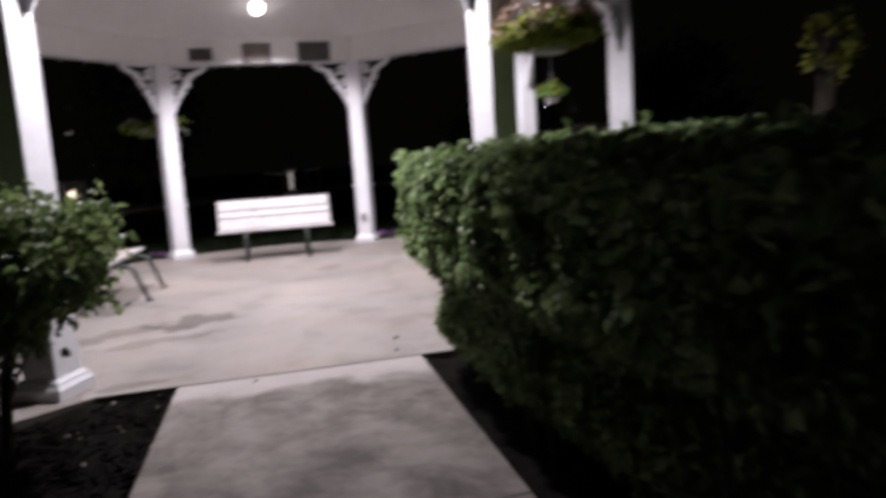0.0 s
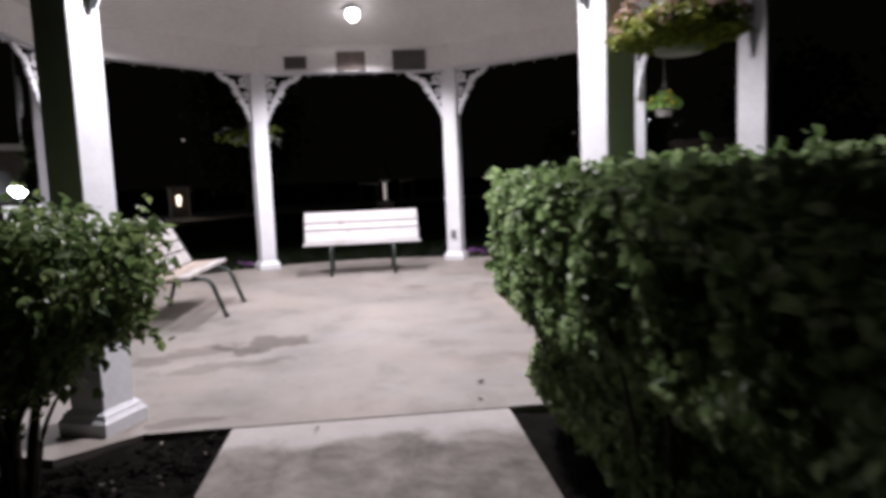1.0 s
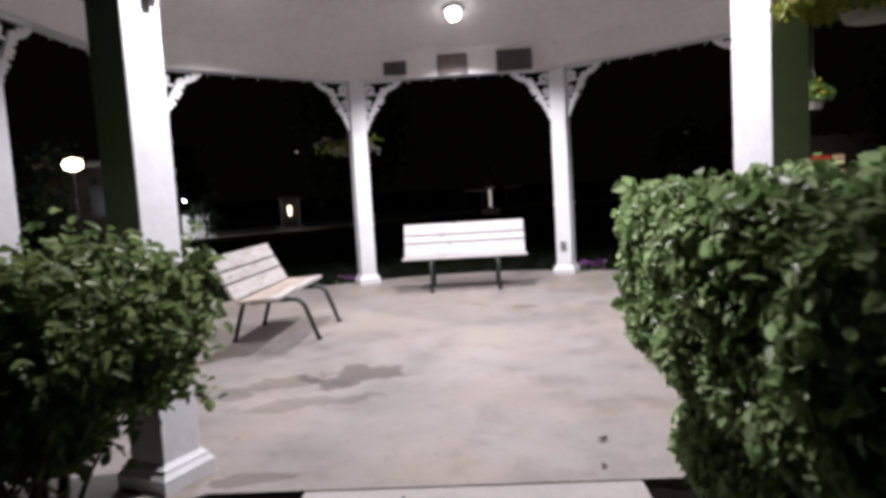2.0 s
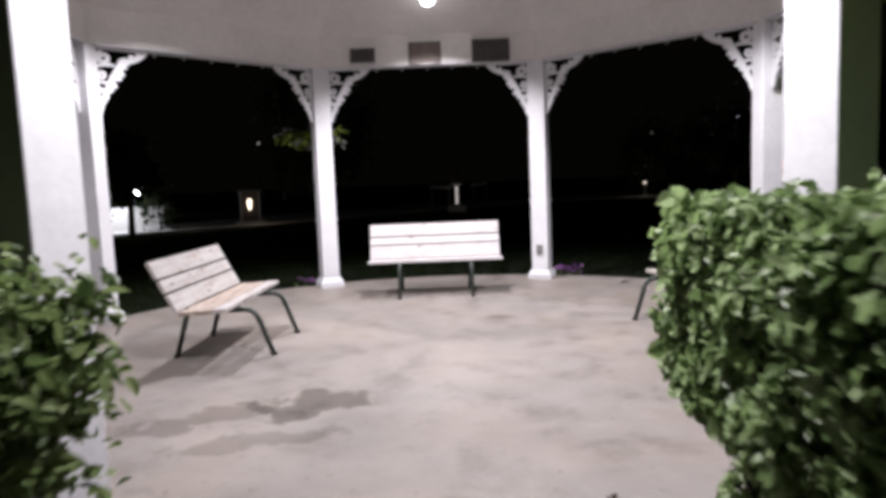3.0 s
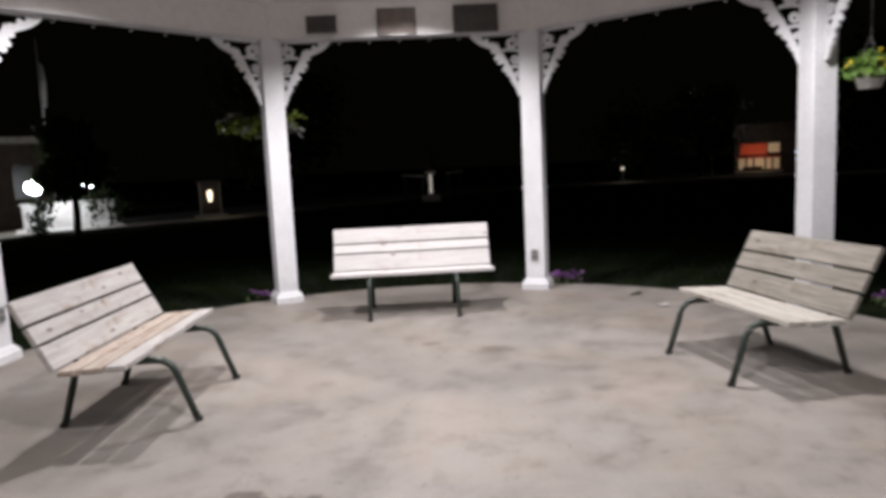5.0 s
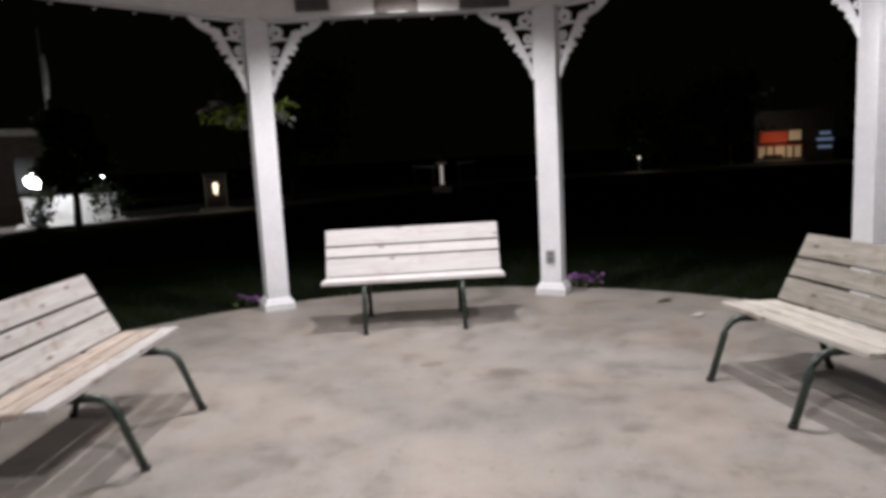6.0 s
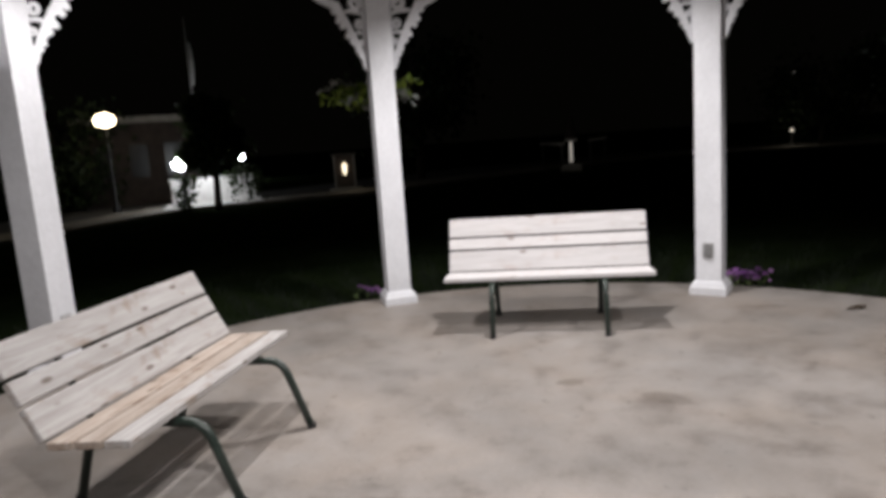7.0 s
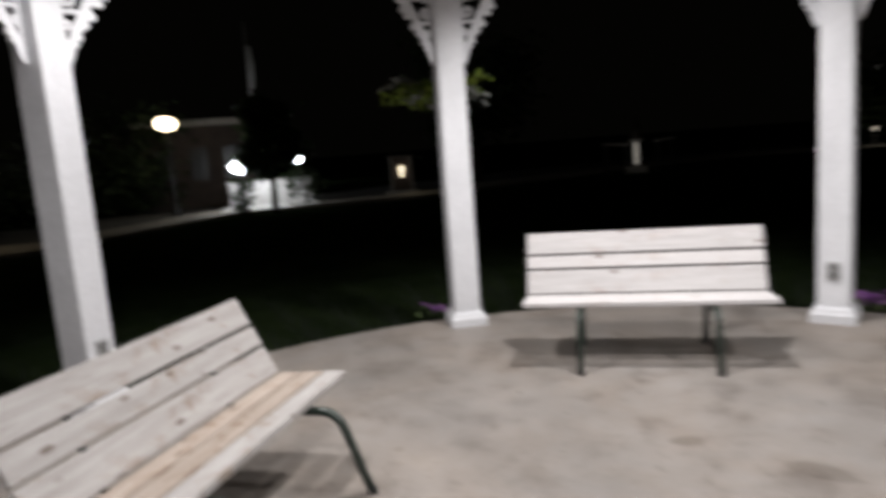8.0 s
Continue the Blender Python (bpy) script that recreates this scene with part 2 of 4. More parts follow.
DRY_LEAF = simple("dry_leaf", (0.05, 0.035, 0.025), (0.11, 0.08, 0.05), 20, 0.9)
PAPER = simple("paper_scrap", (0.7, 0.7, 0.7), (0.82, 0.82, 0.82), 8, 0.8)
DARK_GLASS = simple("dark_window_glass", (0.008, 0.009, 0.011), (0.016, 0.017, 0.02), 3, 0.3)
LAMP_GLOW = glow("lamp_glass", (1.0, 0.965, 0.92), 14.0)
WARM_GLOW = glow("warm_street_light", (1.0, 0.82, 0.55), 12.0)
COOL_GLOW = glow("cool_street_light", (0.93, 0.96, 1.0), 34.0)
PORCH_GLOW = glow("porch_light", (1.0, 0.85, 0.62), 2.4)
DIM_GLOW = glow("dim_emission", (1.0, 0.93, 0.84), 0.30)
SHOP_GLOW = glow("shop_light", (1.0, 0.76, 0.50), 0.13)
RED_GLOW = glow("red_sign_light", (1.0, 0.14, 0.06), 0.035)
BLUE_GLOW = glow("blue_sign_light", (0.45, 0.65, 1.0), 0.17)


# ---- mesh helpers ----
def mesh_from(name, bm):
    me = bpy.data.meshes.new(name)
    bm.to_mesh(me)
    bm.free()
    return me


def part(name, bm, mat, parent=None, label="", smooth=False):
    me = bm if isinstance(bm, bpy.types.Mesh) else mesh_from(name, bm)
    if not me.materials:
        me.materials.append(mat)
    if smooth:
        for f in me.polygons:
            f.use_smooth = True
    ob = new(name, me)
    if parent is not None:
        ob.parent = parent
    if label:
        tagged(ob, label)
    return ob


def thing(name, m=None, label="", category="", group="", kind=""):
    ob = new(name)
    ob.empty_display_size = 0.1
    if m is not None:
        ob.matrix_world = m
    return tagged(ob, label, category, group, kind)


def add_box(bm, lo, hi, m=None, bevel=0.0):
    c = [(a + b) / 2 for a, b in zip(lo, hi)]
    s = [b - a for a, b in zip(lo, hi)]
    g = bmesh.ops.create_cube(bm, size=1.0, matrix=Matrix.LocRotScale(c, None, s))
    if bevel:
        edges = list({e for v in g["verts"] for e in v.link_edges})
        r = bmesh.ops.bevel(bm, geom=edges, offset=bevel, segments=2, profile=0.5, affect="EDGES")
        vs = list({v for f in r["faces"] for v in f.verts} | {v for v in g["verts"] if v.is_valid})
    else:
        vs = g["verts"]
    if m is not None:
        bmesh.ops.transform(bm, matrix=m, verts=vs)
    return vs


def box(lo, hi, bevel=0.0, m=None):
    bm = bmesh.new()
    add_box(bm, lo, hi, m, bevel)
    return bm


def add_tube(bm, pts, radius, sides=8, taper=1.0):
    pts = [Vector(q) for q in pts]
    rings = []
    for i, q in enumerate(pts):
        d = (pts[min(i + 1, len(pts) - 1)] - pts[max(i - 1, 0)]).normalized()
        up = Vector((0, 0, 1)) if abs(d.z) < 0.95 else Vector((1, 0, 0))
        a = d.cross(up).normalized()
        b = d.cross(a)
        r = radius * (1 + (taper - 1) * i / max(1, len(pts) - 1))
        rings.append([bm.verts.new(q + r * (math.cos(k * math.tau / sides) * a + math.sin(k * math.tau / sides) * b)) for k in range(sides)])
    for r0, r1 in zip(rings, rings[1:]):
        for k in range(sides):
            bm.faces.new((r0[k], r0[(k + 1) % sides], r1[(k + 1) % sides], r1[k]))
    bm.faces.new(rings[0][::-1])
    bm.faces.new(rings[-1])
    return bm


def tube(pts, radius, sides=8, taper=1.0):
    return add_tube(bmesh.new(), pts, radius, sides, taper)


def add_lathe(bm, profile, sides=24, centre=(0, 0, 0)):
    rings = []
    for r, z in profile:
        rings.append([bm.verts.new((centre[0] + r * math.cos(k * math.tau / sides), centre[1] + r * math.sin(k * math.tau / sides), centre[2] + z)) for k in range(sides)])
    for r0, r1 in zip(rings, rings[1:]):
        for k in range(sides):
            bm.faces.new((r0[k], r0[(k + 1) % sides], r1[(k + 1) % sides], r1[k]))
    bm.faces.new(rings[0][::-1])
    bm.faces.new(rings[-1])
    return bm


def lathe(profile, sides=24, centre=(0, 0, 0)):
    return add_lathe(bmesh.new(), profile, sides, centre)


def prism(points, z0, z1):
    bm = bmesh.new()
    low = [bm.verts.new((x, y, z0)) for x, y in points]
    top = [bm.verts.new((x, y, z1)) for x, y in points]
    n = len(points)
    for i in range(n):
        bm.faces.new((low[i], low[(i + 1) % n], top[(i + 1) % n], top[i]))
    bm.faces.new(low[::-1])
    bm.faces.new(top)
    bmesh.ops.recalc_face_normals(bm, faces=bm.faces)
    return bm


def bend(pts, radius, steps=5):
    """Rounds the inner corners of a polyline."""
    pts = [Vector(q) for q in pts]
    out = [pts[0]]
    for a, b, c in zip(pts, pts[1:], pts[2:]):
        p0 = b + (a - b).normalized() * radius
        p1 = b + (c - b).normalized() * radius
        for i in range(steps + 1):
            s = i / steps
            out.append((1 - s) ** 2 * p0 + 2 * s * (1 - s) * b + s * s * p1)
    out.append(pts[-1])
    return out


def leaves(name, places, normals, size, rng, droop=0.35, slim=0.55, spread=0.7, jitter=0.35):
    """One mesh of many small folded leaves at the given places, facing roughly along the normals."""
    n = len(places)
    nor = normals + rng.normal(0, spread, (n, 3))
    nor /= np.linalg.norm(nor, axis=1)[:, None]
    tip = rng.normal(0, 1, (n, 3))
    tip[:, 2] -= droop * 2
    tip -= (tip * nor).sum(1)[:, None] * nor
    tip /= np.linalg.norm(tip, axis=1)[:, None] + 1e-9
    side = np.cross(nor, tip)
    s = size * (1 + rng.uniform(-jitter, jitter, n))[:, None]
    half = ((0.13, 0.52, 0.05), (0.38, 0.82, 0.10), (0.70, 0.60, 0.06))
    shape = [(0.0, 0.0, 0.0), *((a, b * slim, c) for a, b, c in half), (1.0, 0.0, -0.16), *((a, -b * slim, c) for a, b, c in half[::-1])]
    verts = np.stack([places + s * (a * tip + b * side + c * nor) for a, b, c in shape], 1).reshape(-1, 3)
    base = np.arange(n)[:, None] * 8
    faces = np.concatenate([base + np.array([0, 1, 2, 3, 4]), base + np.array([0, 4, 5, 6, 7])])
    me = bpy.data.meshes.new(name)
    me.from_pydata(verts.tolist(), [], faces.tolist())
    return me


# ---- ground, slab and path ----
GROUND = -0.07
bm = bmesh.new()
bmesh.ops.create_circle(bm, cap_ends=True, segments=64, radius=2500, matrix=Matrix.Translation((0, 0, GROUND)))
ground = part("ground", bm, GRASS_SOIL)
tagged(ground, "dark lawn at night around the pavilion", "ground", kind="structure")

SC = (0.12, 0.0)
SR = 4.52
outline = []
for k in range(97):
    a = radians(-90) + math.tau * k / 96
    outline.append((SC[0] + SR * math.cos(a), SC[1] + SR * math.sin(a)))
front = [(-1.62, -4.16), (-1.24, -3.862), (1.22, -3.862), (1.72, -4.14)]
outline = front + [q for q in outline if not (q[1] < -3.95 and abs(q[0]) < 1.85)]
start_angle = math.atan2(front[-1][1] - SC[1], front[-1][0] - SC[0])
rest = sorted(outline[4:], key=lambda q: (math.atan2(q[1] - SC[1], q[0] - SC[0]) - start_angle) % math.tau)
clean = []
for q in rest:
    if not clean or (Vector(q) - Vector(clean[-1])).length > 0.02:
        clean.append(q)
floor = part("floor", prism(front + clean, -0.14, 0.0), SLAB)
tagged(floor, "round worn concrete floor slab with damp stains", "floor", kind="structure")

pathway = thing("path", None, "brownish concrete path slabs leading to the pavilion", "path", kind="structure")
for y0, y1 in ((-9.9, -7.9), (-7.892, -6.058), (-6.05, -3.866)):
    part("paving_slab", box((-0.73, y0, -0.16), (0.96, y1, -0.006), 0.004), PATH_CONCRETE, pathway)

rng = np.random.default_rng(5)


def bed(name, x0, x1, y0, y1, label):
    nx, ny = int((x1 - x0) / 0.09), int((y1 - y0) / 0.09)
    bm = bmesh.new()
    grid = [[bm.verts.new((x0 + (x1 - x0) * i / nx, y0 + (y1 - y0) * j / ny, -0.045 + 0.035 * noise.noise((i * 0.4, j * 0.4, x0)) + rng.uniform(-0.008, 0.008))) for j in range(ny + 1)] for i in range(nx + 1)]
    for i in range(nx):
        for j in range(ny):
            bm.faces.new((grid[i][j], grid[i + 1][j], grid[i + 1][j + 1], grid[i][j + 1]))
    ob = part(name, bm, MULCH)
    tagged(ob, label, "mulch bed", kind="structure")
    return ob


bed("mulch_bed_1", -3.4, -0.735, -9.6, -3.87, "dark bark mulch bed beside the concrete path")
bed("mulch_bed_2", 0.965, 3.6, -9.6, -3.85, "dark bark mulch bed under the hedge")
for name, x0, x1, n, mat, size in (("mulch_chips", -2.2, -0.76, 1400, MULCH, 0.03), ("pale_wood_chips", -2.0, -0.7, 34, CHIP, 0.016)):
    bm = bmesh.new()
    for i in range(n):
        x = rng.uniform(x0, x1)
        y = rng.uniform(-6.6, -4.2 if x < -1.2 else -3.92)
        m = pose(x, y, -0.025 + rng.uniform(0, 0.012), *rng.uniform(-25, 25, 2), rng.uniform(0, 360))
        s = size * rng.uniform(0.5, 1.3)
        add_box(bm, (-s, -s * 0.35, -0.004), (s, s * 0.35, 0.004), m)
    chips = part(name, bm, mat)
    tagged(chips, "loose bark chips on the bed" if mat is MULCH else "small pale wood chips on the mulch", "wood chips", kind="stuff")

# ---- pavilion ----
POSTS = [(-1.672, 3.90), (-4.01, 1.57), (-3.97, -1.44), (-1.535, -3.66), (1.715, -3.60), (4.03, -1.42), (4.07, 1.80), (1.622, 3.90)]
MID = (0.03, 0.14)
SIDE_TURNS = {1: -4.0, 2: -45.0, 5: 135.0, 6: 184.0}
HEAD_LOW = 3.295
W = 0.124
gazebo = thing("gazebo", None, "white painted eight-sided pavilion with scrollwork brackets", "gazebo")


def post_base_mesh():
    bm = bmesh.new()
    prof = [(0.175, 0.0), (0.175, 0.075), (0.168, 0.085), (0.158, 0.10), (0.152, 0.12), (0.142, 0.128), (0.134, 0.14)]
    rings = [[bm.verts.new((sx * r, sy * r, z)) for sx, sy in ((-1, -1), (1, -1), (1, 1), (-1, 1))] for r, z in prof]
    for r0, r1 in zip(rings, rings[1:]):
        for k in range(4):
            bm.faces.new((r0[k], r0[(k + 1) % 4], r1[(k + 1) % 4], r1[k]))
    bm.faces.new(rings[0][::-1])
    bm.faces.new(rings[-1])
    return mesh_from("post_base", bm)


shaft_mesh = mesh_from("post", box((-W, -W, 0.0), (W, W, HEAD_LOW - 0.019), 0.006))
wide_shaft = mesh_from("post", box((-0.132, -0.132, 0.0), (0.132, 0.132, HEAD_LOW - 0.019), 0.006))
base_mesh = post_base_mesh()


def ribbon(bm, pts, width, depth):
    """A flat scroll band in the xz plane, depth along y, its width tapering to the ends."""
    n = len(pts)
    rows = []
    for i, (x, z) in enumerate(pts):
        x0, z0 = pts[max(0, i - 1)]
        x1, z1 = pts[min(n - 1, i + 1)]
        L = math.hypot(x1 - x0, z1 - z0) or 1
        nx, nz = -(z1 - z0) / L, (x1 - x0) / L
        s = i / (n - 1)
        h = width / 2 * (0.45 + 0.55 * math.sin(math.pi * (0.12 + 0.76 * s)))
        rows.append([bm.verts.new((x + k * nx * h, d, z + k * nz * h)) for k, d in ((-1, -depth), (1, -depth), (1, depth), (-1, depth))])
    for a, b in zip(rows, rows[1:]):
        for k in range(4):
            bm.faces.new((a[k], a[(k + 1) % 4], b[(k + 1) % 4], b[k]))
    bm.faces.new(rows[0][::-1])
    bm.faces.new(rows[-1])


def spiral(cx, cz, r, a0, turns, inner=0.3, n=18):
    return [(cx + r * (1 - (1 - inner) * i / n) * math.cos(radians(a0 + 360 * turns * i / n)), cz + r * (1 - (1 - inner) * i / n) * math.sin(radians(a0 + 360 * turns * i / n))) for i in range(n + 1)]


def arc_pts(p, q, sag, n=8):
    (x0, z0), (x1, z1) = p, q
    L = math.hypot(x1 - x0, z1 - z0)
    nx, nz = -(z1 - z0) / L, (x1 - x0) / L
    return [(x0 + (x1 - x0) * s + nx * sag * 4 * s * (1 - s), z0 + (z1 - z0) * s + nz * sag * 4 * s * (1 - s)) for s in (i / n for i in range(n + 1))]


def bracket_mesh():
    """Gingerbread corner bracket: x away from the post, z down from the header."""
    bm = bmesh.new()
    d = 0.014
    ribbon(bm, [(0.012, -0.02 - 0.09 * i) for i in range(10)], 0.034, d)
    ribbon(bm, [(0.02 + 0.07 * i, -0.012) for i in range(10)], 0.034, d)
    # the broad swept edge, from the header down to the post
    ribbon(bm, arc_pts((0.66, -0.012), (0.30, -0.17), 0.035), 0.075, d + 0.001)
    ribbon(bm, arc_pts((0.34, -0.13), (0.19, -0.40), 0.02), 0.095, d + 0.002)
    ribbon(bm, arc_pts((0.21, -0.35), (0.08, -0.62), 0.015), 0.085, d + 0.001)
    ribbon(bm, arc_pts((0.095, -0.57), (0.015, -0.84), 0.0), 0.055, d + 0.002)
    # scrolls in the open corner and along the post
    ribbon(bm, spiral(0.115, -0.125, 0.082, 100, 1.25), 0.052, d + 0.003)
    ribbon(bm, spiral(0.072, -0.345, 0.055, 170, 1.2), 0.040, d + 0.003)
    ribbon(bm, spiral(0.045, -0.535, 0.034, 170, 1.1), 0.028, d + 0.003)
    ribbon(bm, arc_pts((0.015, -0.245), (0.24, -0.225), 0.02), 0.044, d - 0.001)
    ribbon(bm, arc_pts((0.015, -0.45), (0.16, -0.46), 0.015), 0.036, d - 0.001)
    # leaf lobes that stand off the edge
    for x, z, a, L in ((0.58, -0.06, -70, 0.060), (0.49, -0.11, -60, 0.070), (0.405, -0.165, -50, 0.080), (0.365, -0.245, -30, 0.075), (0.325, -0.325, -40, 0.080), (0.285, -0.405, -25, 0.070), (0.225, -0.485, -40, 0.075), (0.175, -0.565, -25, 0.065), (0.125, -0.645, -40, 0.060), (0.095, -0.715, -20, 0.055), (0.062, -0.785, -35, 0.045)):
        ribbon(bm, arc_pts((x - 0.06, z + 0.035), (x - 0.06 + 1.15 * L * math.cos(radians(a)), z + 0.035 + 1.15 * L * math.sin(radians(a))), 0.016, 5), 0.064, d)
    bmesh.ops.scale(bm, vec=(0.93, 1.0, 0.93), verts=bm.verts)
    bmesh.ops.recalc_face_normals(bm, faces=bm.faces)
    return mesh_from("bracket", bm)


brk = bracket_mesh()
for i, (px, py) in enumerate(POSTS):
    turn = math.degrees(math.atan2(py - MID[1], px - MID[0]))
    post = part("post", wide_shaft if i in (2, 5) else shaft_mesh, WHITE, gazebo)
    post.matrix_basis = pose(px, py, 0, 0, 0, SIDE_TURNS.get(i, turn))
    part("post_base", base_mesh, WHITE, post, "stepped white post plinth")
    block = part("corner_block", box((-0.10, -0.11, HEAD_LOW - 0.018), (0.084, 0.11, CEILING + 0.06)), BEAM_PAINT, gazebo)
    block.matrix_basis = pose(px, py, 0, 0, 0, turn)
for i, (px, py) in enumerate(POSTS):
    qx, qy = POSTS[(i + 1) % 8]
    L = math.hypot(qx - px, qy - py)
    ang = math.degrees(math.atan2(qy - py, qx - px))
    beam = part("header_beam", box((0.06, -0.085, HEAD_LOW), (L - 0.06, 0.085, CEILING + 0.068), 0.004), BEAM_PAINT, gazebo)
    beam.matrix_basis = pose(px, py, 0, 0, 0, ang)
    strip = part("beam_trim", box((0.13, -0.105, HEAD_LOW - 0.018), (L - 0.13, 0.105, HEAD_LOW - 0.002), 0.004), WHITE, beam)
    for x0, flip in ((0.142, 1), (L - 0.142, -1)):
        b = part("bracket", brk, WHITE, gazebo, "scroll-cut white corner bracket")
        b.matrix_basis = pose(px, py, 0, 0, 0, ang) @ Matrix.Translation((x0, 0, HEAD_LOW - 0.02)) @ pose(0, 0, 0, 0, 0, 0 if flip == 1 else 180)
    hook = tube(bend([(0, 0, 0.0), (0, 0, -0.035), (0.02, 0, -0.05), (0.03, 0, -0.03)], 0.008, 3), 0.005, 6)
    hook_me = mesh_from("cup_hook", hook)
    for k in range(5):
        h = part("cup_hook", hook_me, WHITE, gazebo)
        h.matrix_basis = pose(px, py, 0, 0, 0, ang) @ Matrix.Translation((L * (0.27 + 0.115 * k), -0.06, HEAD_LOW - 0.017))

# roof over the ceiling, with an overhanging eave
EAVE, APEX, EAVE_Z = 1.15, 6.2, 3.92
for i in range(8):
    (px, py), (qx, qy) = POSTS[i], POSTS[(i + 1) % 8]
    grow = lambda x, y: (MID[0] + (x - MID[0]) * EAVE, MID[1] + (y - MID[1]) * EAVE)
    a, b = grow(px, py), grow(qx, qy)
    bm = bmesh.new()
    top = [bm.verts.new((*q, z)) for q, z in ((a, EAVE_Z + 0.14), (b, EAVE_Z + 0.14), (MID, APEX))]
    low = [bm.verts.new((*q, z)) for q, z in ((a, EAVE_Z), (b, EAVE_Z), (MID, APEX - 0.16))]
    bm.faces.new(top)
    bm.faces.new(low[::-1])
    for k in range(3):
        bm.faces.new((top[k], low[k], low[(k + 1) % 3], top[(k + 1) % 3]))
    bmesh.ops.recalc_face_normals(bm, faces=bm.faces)
    part("roof_panel", bm, SHINGLE, gazebo, "dark shingled roof panel")
FACETS = []
for (px, py), (qx, qy) in zip(POSTS, POSTS[1:] + POSTS[:1]):
    n = Vector((py - qy, qx - px)).normalized()
    if n.dot(Vector((px - MID[0], py - MID[1]))) < 0:
        n = -n
    FACETS.append((n, n.dot(Vector((px - MID[0], py - MID[1])))))


def ceiling_at(x, y):
    """Height of the vaulted ceiling and the facet's normal, pointing up."""
    out, n, d = max(((n.dot(Vector((x - MID[0], y - MID[1]))) / d, n, d) for n, d in FACETS), key=lambda q: q[0])
    slope = CEILING_RISE / d
    return CEILING + CEILING_RISE * (1 - out), Vector((n.x * slope, n.y * slope, 1)).normalized()


bm = bmesh.new()
rims = [[bm.verts.new((MID[0] + (x - MID[0]) * 1.02, MID[1] + (y - MID[1]) * 1.02, CEILING + lift)) for x, y in POSTS] for lift in (0.002, 0.05)]
tips = [bm.verts.new((*MID, CEILING + CEILING_RISE + lift)) for lift in (0.002, 0.05)]
for i in range(8):
    j = (i + 1) % 8
    for rim, tip in zip(rims, tips):
        bm.faces.new((rim[i], rim[j], tip))
    bm.faces.new((rims[0][i], rims[0][j], rims[1][j], rims[1][i]))
bmesh.ops.recalc_face_normals(bm, faces=bm.faces)
ceiling = part("ceiling", bm, CEIL)
tagged(ceiling, "pale grey painted ceiling rising in eight facets", "ceiling", kind="structure")

# ceiling lamps: base ring, frosted bowl, and the light below it
for x, y, spread, softness, share in LAMPS:
    z, up = ceiling_at(x, y)
    lamp = thing("ceiling_lamp", Matrix.Translation((x, y, z)) @ up.to_track_quat("Z", "Y").to_matrix().to_4x4(), "round lit ceiling lamp with a frosted glass bowl", "ceiling lamp", "ceiling lamps")
    part("lamp_base", lathe([(0.13, -0.028), (0.14, -0.02), (0.14, -0.004), (0.12, 0.0)], 28), WHITE, lamp)
    part("glass_bowl", lathe([(0.015, -0.165), (0.055, -0.157), (0.083, -0.132), (0.095, -0.095), (0.095, -0.06), (0.088, -0.029)], 28), LAMP_GLOW, lamp, "glowing frosted glass bowl", True)
    data = bpy.data.lights.new("lamp_light", "SPOT")
    data.spot_size, data.spot_blend, data.shadow_soft_size = radians(spread), softness, 0.08
    data.energy, data.color = LAMP_WATTS * share, (1.0, 0.96, 0.965)
    light = new("lamp_light", data)
    light.matrix_world = Matrix.Translation(lamp.matrix_world @ Vector((0, 0, -0.22)))

# three boards on the inner side of the header over the back opening
for x0, x1, z0, z1, mat, label in ((-1.17, -0.80, 3.345, 3.55, DARK_BOARD, "small dark rectangular board fixed to the header"),
                                   (-0.30, 0.18, 3.285, 3.61, BROWN_BOARD, "brown framed board fixed to the header"),
                                   (0.64, 1.20, 3.285, 3.62, DARK_BOARD, "large dark rectangular board fixed to the header")):
    b = thing("wall_board", Matrix.Translation((0, 3.785, 0)), label, "board")
    part("panel", box((x0 + 0.02, -0.006, z0 + 0.02), (x1 - 0.02, 0.026, z1 - 0.02), 0.003), mat, b)
    for name, lo, hi in (("frame_rail", (x0, -0.014, z0), (x1, 0.027, z0 + 0.022)), ("frame_rail", (x0, -0.014, z1 - 0.022), (x1, 0.027, z1)),
                         ("frame_stile", (x0, -0.013, z0 + 0.022), (x0 + 0.022, 0.027, z1 - 0.022)), ("frame_stile", (x1 - 0.022, -0.013, z0 + 0.022), (x1, 0.027, z1 - 0.022))):
        part(name, box(lo, hi, 0.003), BOARD_FRAME, b)
    if mat is BROWN_BOARD:
        part("ledge", box((x0 + 0.14, -0.034, z0 - 0.008), (x1 - 0.12, -0.0145, z0 + 0.006), 0.003), GREY_PLATE, b, "small grey metal ledge")

# outlet boxes on two posts
for i in (7, 1):
    px, py = POSTS[i]
    turn = radians(SIDE_TURNS[i]) if i in SIDE_TURNS else math.atan2(MID[1] - py, MID[0] - px)
    o = thing("outlet_box", Matrix.Translation((px, py, 0.46)) @ Matrix.Rotation(turn, 4, "Z"), "grey covered electrical outlet on a white post", "outlet")
    part("cover_plate", box((W + 0.001, -0.05, -0.075), (W + 0.02, 0.05, 0.075), 0.006), GREY_PLATE, o)
    part("flap", box((W + 0.02, -0.036, -0.06), (W + 0.034, 0.036, -0.004), 0.005), FLAP_GREY, o)
    part("flap", box((W + 0.02, -0.036, 0.004), (W + 0.034, 0.036, 0.06), 0.005), FLAP_GREY, o)


# ---- benches ----
def slat_mesh(name, length, width, thick):
    return mesh_from(name, box((-length / 2, -width / 2, -thick / 2), (length / 2, width / 2, thick / 2), 0.006))


